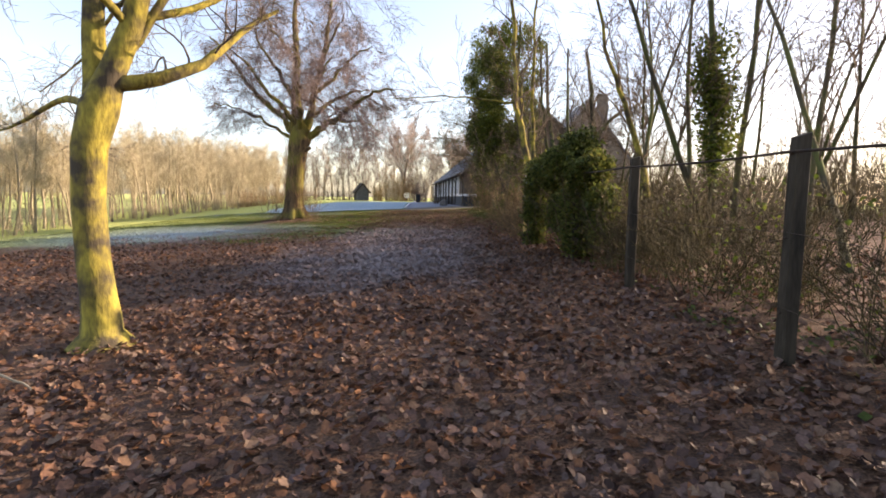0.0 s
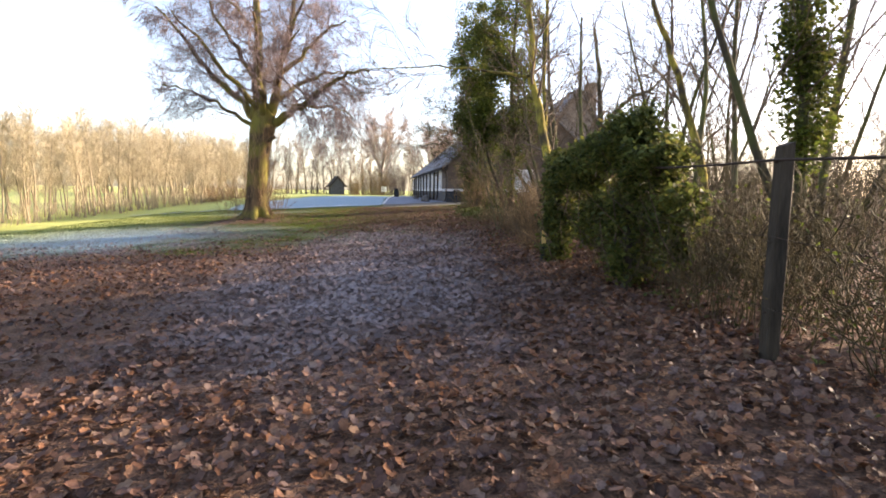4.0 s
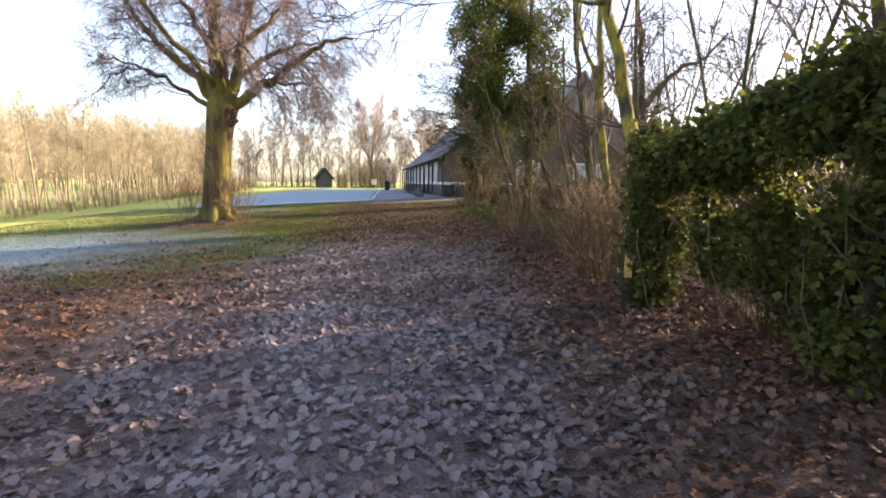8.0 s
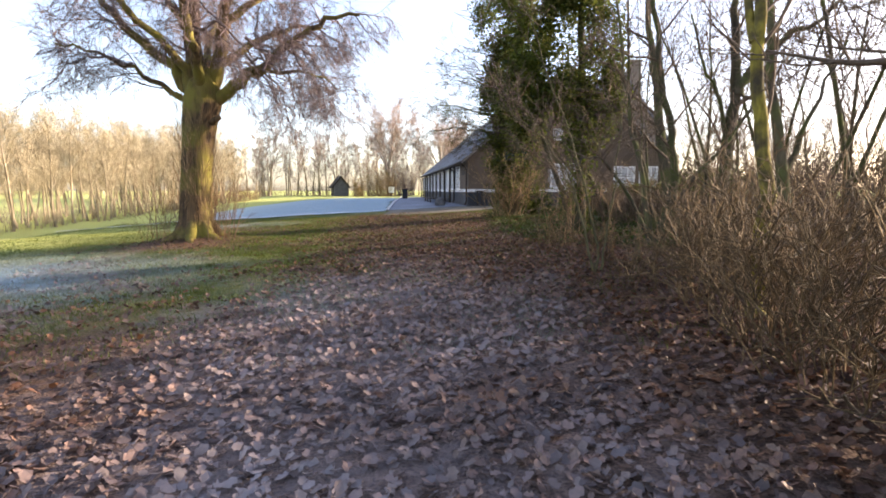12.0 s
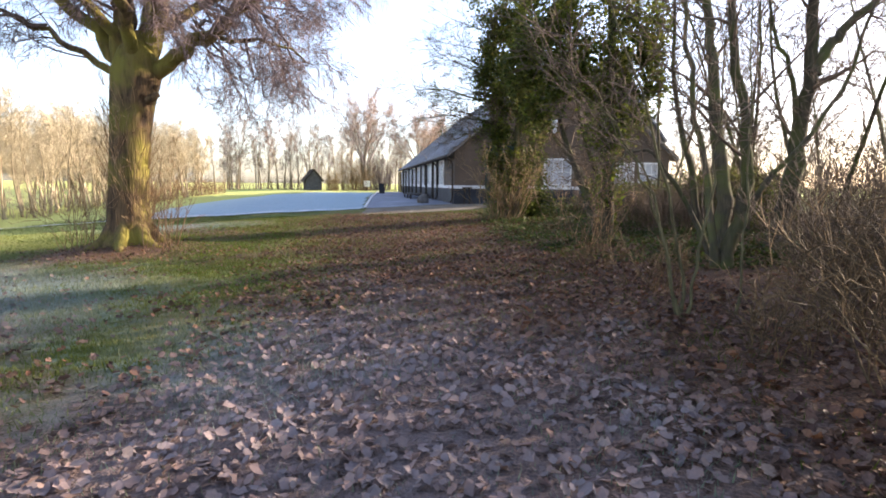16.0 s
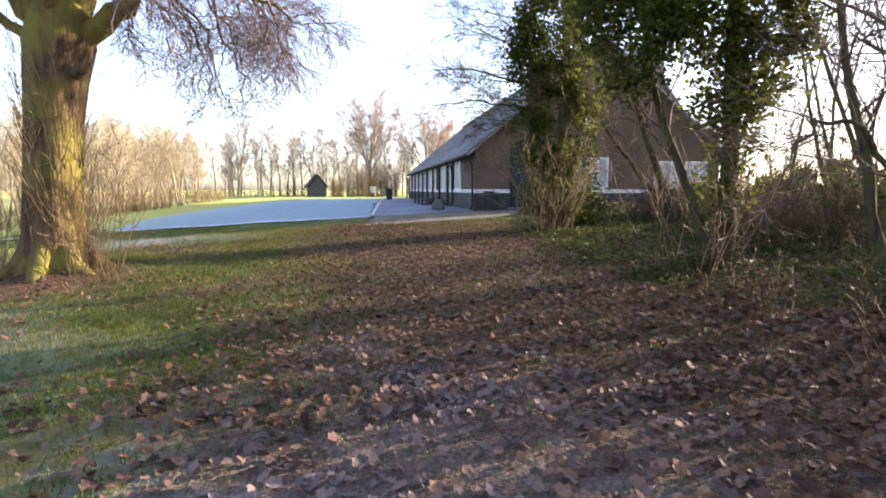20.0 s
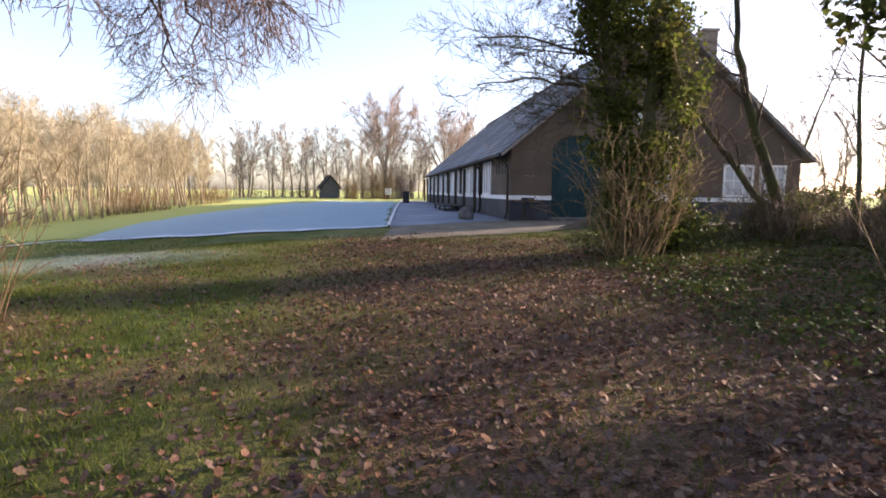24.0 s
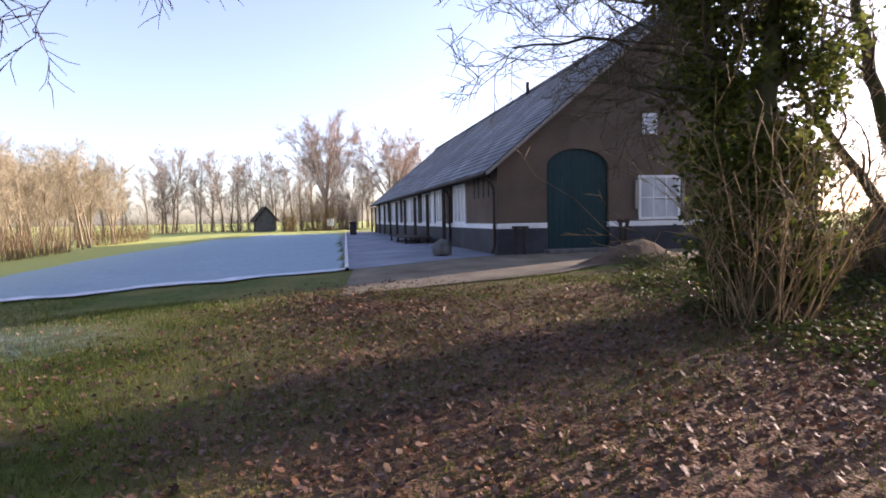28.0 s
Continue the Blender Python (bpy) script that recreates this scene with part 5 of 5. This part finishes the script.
slab("wall_side", [(0, 0.3, 0.96), (0, LEN, 0.96), (0, LEN, EAVE), (0, 0.3, EAVE)], 0.3, M["brick"], barn, (-1, 0, 0))
slab("wall_side", [(WID, 0.3, 0), (WID, LEN, 0), (WID, LEN, EAVE), (WID, 0.3, EAVE)], 0.3, M["brick"], barn, (1, 0, 0))
slab("wall_back", [(0.3, LEN, 0), (WID - 0.3, LEN, 0), (WID - 0.3, LEN, EAVE), (WID / 2, LEN, RIDGE - 0.3), (0.3, LEN, EAVE)], 0.3, M["brick"], barn, (0, 1, 0))
for x0, x1 in ((-0.05, DX0), (DX1, WID + 0.05)):
    part("plinth", box("plinth", (x1 - x0, 0.36, 0.86), ((x0 + x1) / 2, 0.12, 0.37), M["plinth"], 0.02), barn, "tarred dark grey plinth")
    part("band", box("band", (x1 - x0, 0.35, 0.17), ((x0 + x1) / 2, 0.13, 0.887), M["white"], 0.008), barn, "white painted band")
part("plinth", box("plinth", (0.36, LEN - 0.3, 0.86), (0.12, LEN / 2 + 0.15, 0.37), M["plinth"], 0.02), barn, "tarred dark grey plinth")
part("band", box("band", (0.35, LEN - 0.3, 0.17), (0.13, LEN / 2 + 0.15, 0.887), M["white"], 0.008), barn, "white painted band")

# roof: two slopes with rows of tiles, bargeboards and a gutter
ov = 0.45
for side in (0, 1):
    x_e, x_r = (-ov, WID / 2) if side == 0 else (WID + ov, WID / 2)
    z_e = EAVE - slope * ov
    nrm = Vector((-slope if side == 0 else slope, 0, 1)).normalized()
    deck = slab("roof", [(x_e, -0.25, z_e + 0.12), (x_e, LEN + 0.2, z_e + 0.12), (x_r, LEN + 0.2, RIDGE + 0.12), (x_r, -0.25, RIDGE + 0.12)], 0.12, M["tile"], barn, tuple(nrm), "grey tiles white with frost")
    rows_n = 26
    for r in range(rows_n):
        a, b = r / rows_n, min((r + 1.12) / rows_n, 1)
        pa, pb = Vector((x_e + (x_r - x_e) * a, 0, z_e + 0.12 + (RIDGE - z_e) * a)), Vector((x_e + (x_r - x_e) * b, 0, z_e + 0.12 + (RIDGE - z_e) * b))
        y0, y1 = Vector((0, -0.26, 0)), Vector((0, LEN + 0.21, 0))
        T_v = [tuple(p) for p in (pa + nrm * 0.045 + y0, pa + nrm * 0.045 + y1, pb + nrm * 0.012 + y1, pb + nrm * 0.012 + y0, pa + nrm * 0.004 + y0, pa + nrm * 0.004 + y1)]
        part("course", mesh_of("course", T_v, [(0, 1, 2, 3), (4, 5, 1, 0)], M["tile"]), deck)
    slab("bargeboard", [(x_e, -0.27, z_e + 0.0), (x_r, -0.27, RIDGE + 0.0), (x_r, -0.27, RIDGE + 0.10), (x_e, -0.27, z_e + 0.10)], 0.05, M["grey_wood"], barn, (0, -1, 0), "pale bargeboard")
    T = Tubes()
    T.add([(x_e - 0.03 + 0.06 * side, y, z_e + 0.04) for y in np.linspace(-0.2, LEN + 0.1, 12)], np.full(12, 0.055), 8)
    part("gutter", T.mesh("gutter", M["iron"]), barn)
T = Tubes()
T.add([(WID / 2 - 0.25, 12.0, RIDGE - 0.1), (WID / 2 - 0.25, 12.0, RIDGE + 0.62)], (0.09, 0.09), 10)
part("vent_pipe", T.mesh("vent_pipe", M["iron"]), barn, "dark vent pipe on the roof")
part("ridge", box("ridge", (0.3, LEN + 0.45, 0.14), (WID / 2, LEN / 2, RIDGE + 0.17), M["tile"], 0.04), barn)

# great door
gd = part("great_door", None, barn, "dark green arched double door")
gd.empty_display_size = 0.1
leafs = ([(x, z) for x, z in arc[:7]], [(x, z) for x, z in arc[6:]])
slab("door_leaf", [(DX0 + 0.02, 0.1, DZ0)] + [((DX0 + DX1) / 2 - 0.008, 0.1, DZ0)] + [(x, 0.1, z) for x, z in reversed(leafs[0][:7])][:-1] + [(DX0 + 0.02, 0.1, DSPR)], 0.06, M["door"], gd, (0, -1, 0))
slab("door_leaf", [((DX0 + DX1) / 2 + 0.008, 0.1, DZ0), (DX1 - 0.02, 0.1, DZ0), (DX1 - 0.02, 0.1, DSPR)] + [(x, 0.1, z) for x, z in reversed(leafs[1][:-1])], 0.06, M["door"], gd, (0, -1, 0))
for i in range(10):
    x = DX0 + 0.12 + i * 0.218
    zt2 = DSPR + (DTOP - DSPR) * math.sqrt(max(0, 1 - ((x - (DX0 + DX1) / 2) / ((DX1 - DX0) / 2)) ** 2)) - 0.06
    part("batten", box("batten", (0.02, 0.014, zt2 - DZ0 - 0.04), (x, 0.033, (zt2 + DZ0) / 2), M["door"], 0.003), gd)
part("threshold", box("threshold", (DX1 - DX0 + 0.3, 0.7, 0.14), ((DX0 + DX1) / 2, -0.2, 0.05), M["stone"], 0.02), barn)


def sash(parent, x0, x1, z0, z1, y, cols, rows_, axis_y=False):
    """A white window: frame, sill, panes and bars."""
    w = part("window", None, parent)
    w.empty_display_size = 0.1

    def put(name, sx, sz, cx, cz, mat, depth=0.06, off=0.0):
        if axis_y:
            part(name, box(name, (depth, sx, sz), (y + off, cx, cz), mat, 0.006), w)
        else:
            part(name, box(name, (sx, depth, sz), (cx, y + off, cz), mat, 0.006), w)
    put("pane", x1 - x0, z1 - z0, (x0 + x1) / 2, (z0 + z1) / 2, M["blind"], 0.01, 0.0)
    for cx in (x0, x1):
        put("window_frame", 0.09, z1 - z0 + 0.09, cx, (z0 + z1) / 2, M["white"])
    for cz in (z0, z1):
        put("window_frame", x1 - x0 + 0.09, 0.09, (x0 + x1) / 2, cz, M["white"], 0.062)
    for i in range(1, cols):
        put("bar", 0.05, z1 - z0, x0 + (x1 - x0) * i / cols, (z0 + z1) / 2, M["white"], 0.045)
    for i in range(1, rows_):
        put("bar", x1 - x0, 0.03, (x0 + x1) / 2, z0 + (z1 - z0) * i / rows_, M["white"], 0.04)
    return w


# front windows with white shutters
sash(barn, 5.0, 6.5, 1.05, 2.45, -0.02, 3, 2)
for x in (4.86, 6.64):
    part("shutter", box("shutter", (0.10, 0.07, 0.95), (x, -0.06, 1.85), M["grey_wood"], 0.01), barn)
sash(barn, 8.95, 10.2, 1.05, 2.3, -0.02, 3, 2)
sash(barn, 10.55, 11.65, 1.05, 2.3, -0.02, 3, 2)
sash(barn, 5.15, 5.6, 3.9, 4.5, -0.02, 1, 2)
# side: brick bay with slits, then tall white windows between dark piers
for i in range(4):
    part("slit", box("slit", (0.05, 0.13, 0.8), (-0.005, 0.95 + i * 0.55, 2.25), M["rubber"], 0.01), barn, "narrow dark ventilation slit")
y = 3.6
bay = 0
while y < LEN - 2:
    sash(barn, y + 0.15, y + 1.9, 1.0, 2.45, -0.02, 3, 1, True)
    part("panel", box("panel", (0.05, 0.8, 1.6), (-0.02, y + 2.75, 1.72), M["white" if bay % 2 else "dark_wood"], 0.01), barn)
    part("pier", box("pier", (0.14, 0.14, 2.3), (-0.42, y + 2.1, 1.2), M["dark_wood"], 0.015), barn)
    y += 3.4
    bay += 1
for yy in (0.1, 6.0):
    T = Tubes()
    T.add([(-0.42, yy - 0.1, EAVE - 0.42), (-0.2, yy - 0.06, EAVE - 0.6), (-0.11, yy - 0.05, EAVE - 0.8), (-0.11, yy - 0.05, 0.25), (-0.22, yy - 0.1, 0.05)], np.full(5, 0.045), 8)
    part("downpipe", T.mesh("downpipe", M["iron"]), barn)

# low dark platform beside the barn
bench = thing("low_platform", "low black timber platform beside the barn", "platform", (-0.75, 55.3, 0), 5.4)
part("deck", box("deck", (1.3, 5.5, 0.07), (0, 0, 0.3), M["dark_wood"], 0.01), bench)
for sx in (-0.55, 0.55):
    for sy in (-2.5, 0, 2.5):
        part("leg", box("leg", (0.1, 0.1, 0.29), (sx, sy, 0.13), M["dark_wood"], 0.01), bench)

# a dark boulder, the bin, the pair of posts and the shed
bm = bmesh.new()
bmesh.ops.create_icosphere(bm, subdivisions=3, radius=0.33)
for q in bm.verts:
    q.co *= 1 + 0.16 * noise.noise(q.co * 5)
    q.co.z = max(q.co.z * 1.15, -0.12) + 0.11
me = bpy.data.meshes.new("boulder")
bm.to_mesh(me)
bm.free()
me.materials.append(M["stone"])
tagged(part("boulder", me), "rounded dark stone at the yard's edge", "boulder").matrix_basis = pose(-0.35, 45.0, 1.05)

bin_ = thing("litter_bin", "black upright litter bin on the paving", "litter bin", (-4.1, 72.0, 0.0))
part("body", box("body", (0.55, 0.5, 0.95), (0, 0, 0.47), M["rubber"], 0.05), bin_)
part("lid", box("lid", (0.6, 0.55, 0.12), (0, 0, 1.0), M["rubber"], 0.03), bin_)

gate = thing("post_pair", "pair of short dark wooden posts with a crosspiece", "gate posts", (4.75, 42.5, 0), 8)
for x in (-0.09, 0.09):
    part("post", box("post", (0.085, 0.085, 1.1), (x, 0, 0.52), M["dark_wood"], 0.012, (0, x * 40, 0)), gate)
part("crosspiece", box("crosspiece", (0.42, 0.05, 0.09), (-0.03, -0.03, 1.0), M["dark_wood"], 0.01), gate)

scraper = thing("iron_stand", "dark iron stand against the barn's plinth", "iron stand", (1.95, 43.75, 0), 5)
for x in (-0.14, 0.14):
    part("leg", box("leg", (0.07, 0.07, 0.85), (x, 0, 0.42), M["dark_wood"], 0.01), scraper)
part("top", box("top", (0.5, 0.2, 0.07), (0, 0, 0.87), M["dark_wood"], 0.015), scraper)


def house(name, label, at, rz, w, d, eave, ridge, wall_mat, chimney=None, roof_mat="tile", windows=True):
    ob = thing(name, label, "house", at, rz)
    v = [(-w / 2, 0, 0), (w / 2, 0, 0), (w / 2, 0, eave), (0, 0, ridge), (-w / 2, 0, eave)]
    slab("wall", v, d, wall_mat, ob, (0, -1, 0))
    k = (ridge - eave) / (w / 2)
    for s in (-1, 1):
        o = 0.4
        n = Vector((s * k, 0, 1)).normalized()
        slab("roof", [(s * (w / 2 + o), -0.3, eave - k * o + 0.15), (s * (w / 2 + o), d + 0.3, eave - k * o + 0.15), (0, d + 0.3, ridge + 0.15), (0, -0.3, ridge + 0.15)], 0.16, M[roof_mat], ob, tuple(n))
    if chimney:
        cx, cy, top = chimney
        part("chimney", box("chimney", (1.0, 0.9, top - eave), (cx, cy, (top + eave) / 2), M["old_brick"], 0.03), ob)
        part("chimney_cap", box("chimney_cap", (1.15, 1.05, 0.2), (cx, cy, top), M["old_brick"], 0.03), ob)
    for x in (-w / 4, w / 4) if windows else ():
        win = part("window", box("window", (1.0, 0.05, 1.3), (x, -0.03, 1.6), M["glass"], 0.01), ob)
        for z in (0.95, 2.25):
            part("window_frame", box("window_frame", (1.12, 0.08, 0.09), (x, -0.03, z), M["white"], 0.01), win)
        for sx in (-0.5, 0.5):
            part("window_frame", box("window_frame", (0.09, 0.078, 1.3), (x + sx, -0.03, 1.6), M["white"], 0.01), win)
    return ob


house("farmhouse", "brick farmhouse with a broad chimney behind the trees", (14.6, 58, 0), 0, 9, 10, 5.0, 11.1, M["old_brick"], (1.7, 1.2, 11.8))
house("shed", "small dark timber shed at the field's far end", (-15.6, 97, 0), 20, 2.2, 2.8, 1.7, 3.0, M["stone"], None, "dark_wood", False)

board = thing("sign_board", "small white board on a post near the poplars", "sign", (-7.64, 96, 0), 0)
part("post", box("post", (0.12, 0.12, 1.2), (0, 0.1, 0.58), M["dark_wood"], 0.01), board)
part("board", box("board", (0.9, 0.06, 0.9), (0, 0, 1.0), M["white"], 0.01), board)
stick = thing("fallen_branch", "thin pale broken branch lying in the leaves", "branch", (-3.5, 4.7, 0.06), 0)
T = Tubes()
T.add(bent(np.random.default_rng(5), (-0.5, 0.35, 0), (0.9, -0.5, 0.05), 0.9, 6, 0.12), np.linspace(0.015, 0.008, 7), 5)
part("wood", T.mesh("wood", M["bark_pale"]), stick)

# the heap of earth in front of the barn
bm = bmesh.new()
bmesh.ops.create_grid(bm, x_segments=34, y_segments=22, size=1)
for q in bm.verts:
    x, y = q.co.x * 1.75, q.co.y * 1.1
    rr = math.hypot(q.co.x, q.co.y)
    q.co = (x, y, max(-0.08, 0.62 * (math.exp(-2.6 * rr * rr) - 0.08) + 0.06 * noise.noise((x * 2.3, y * 2.3, 0)) + 0.025 * noise.noise((x * 8, y * 8, 3))))
me = bpy.data.meshes.new("earth_mound")
bm.to_mesh(me)
bm.free()
me.materials.append(M["soil"])
me.shade_smooth()
tagged(part("earth_mound", me), "low heap of dark bare earth by the path", "earth mound").matrix_basis = pose(3.85, 39.9, 1.02, 0, 0, 6)
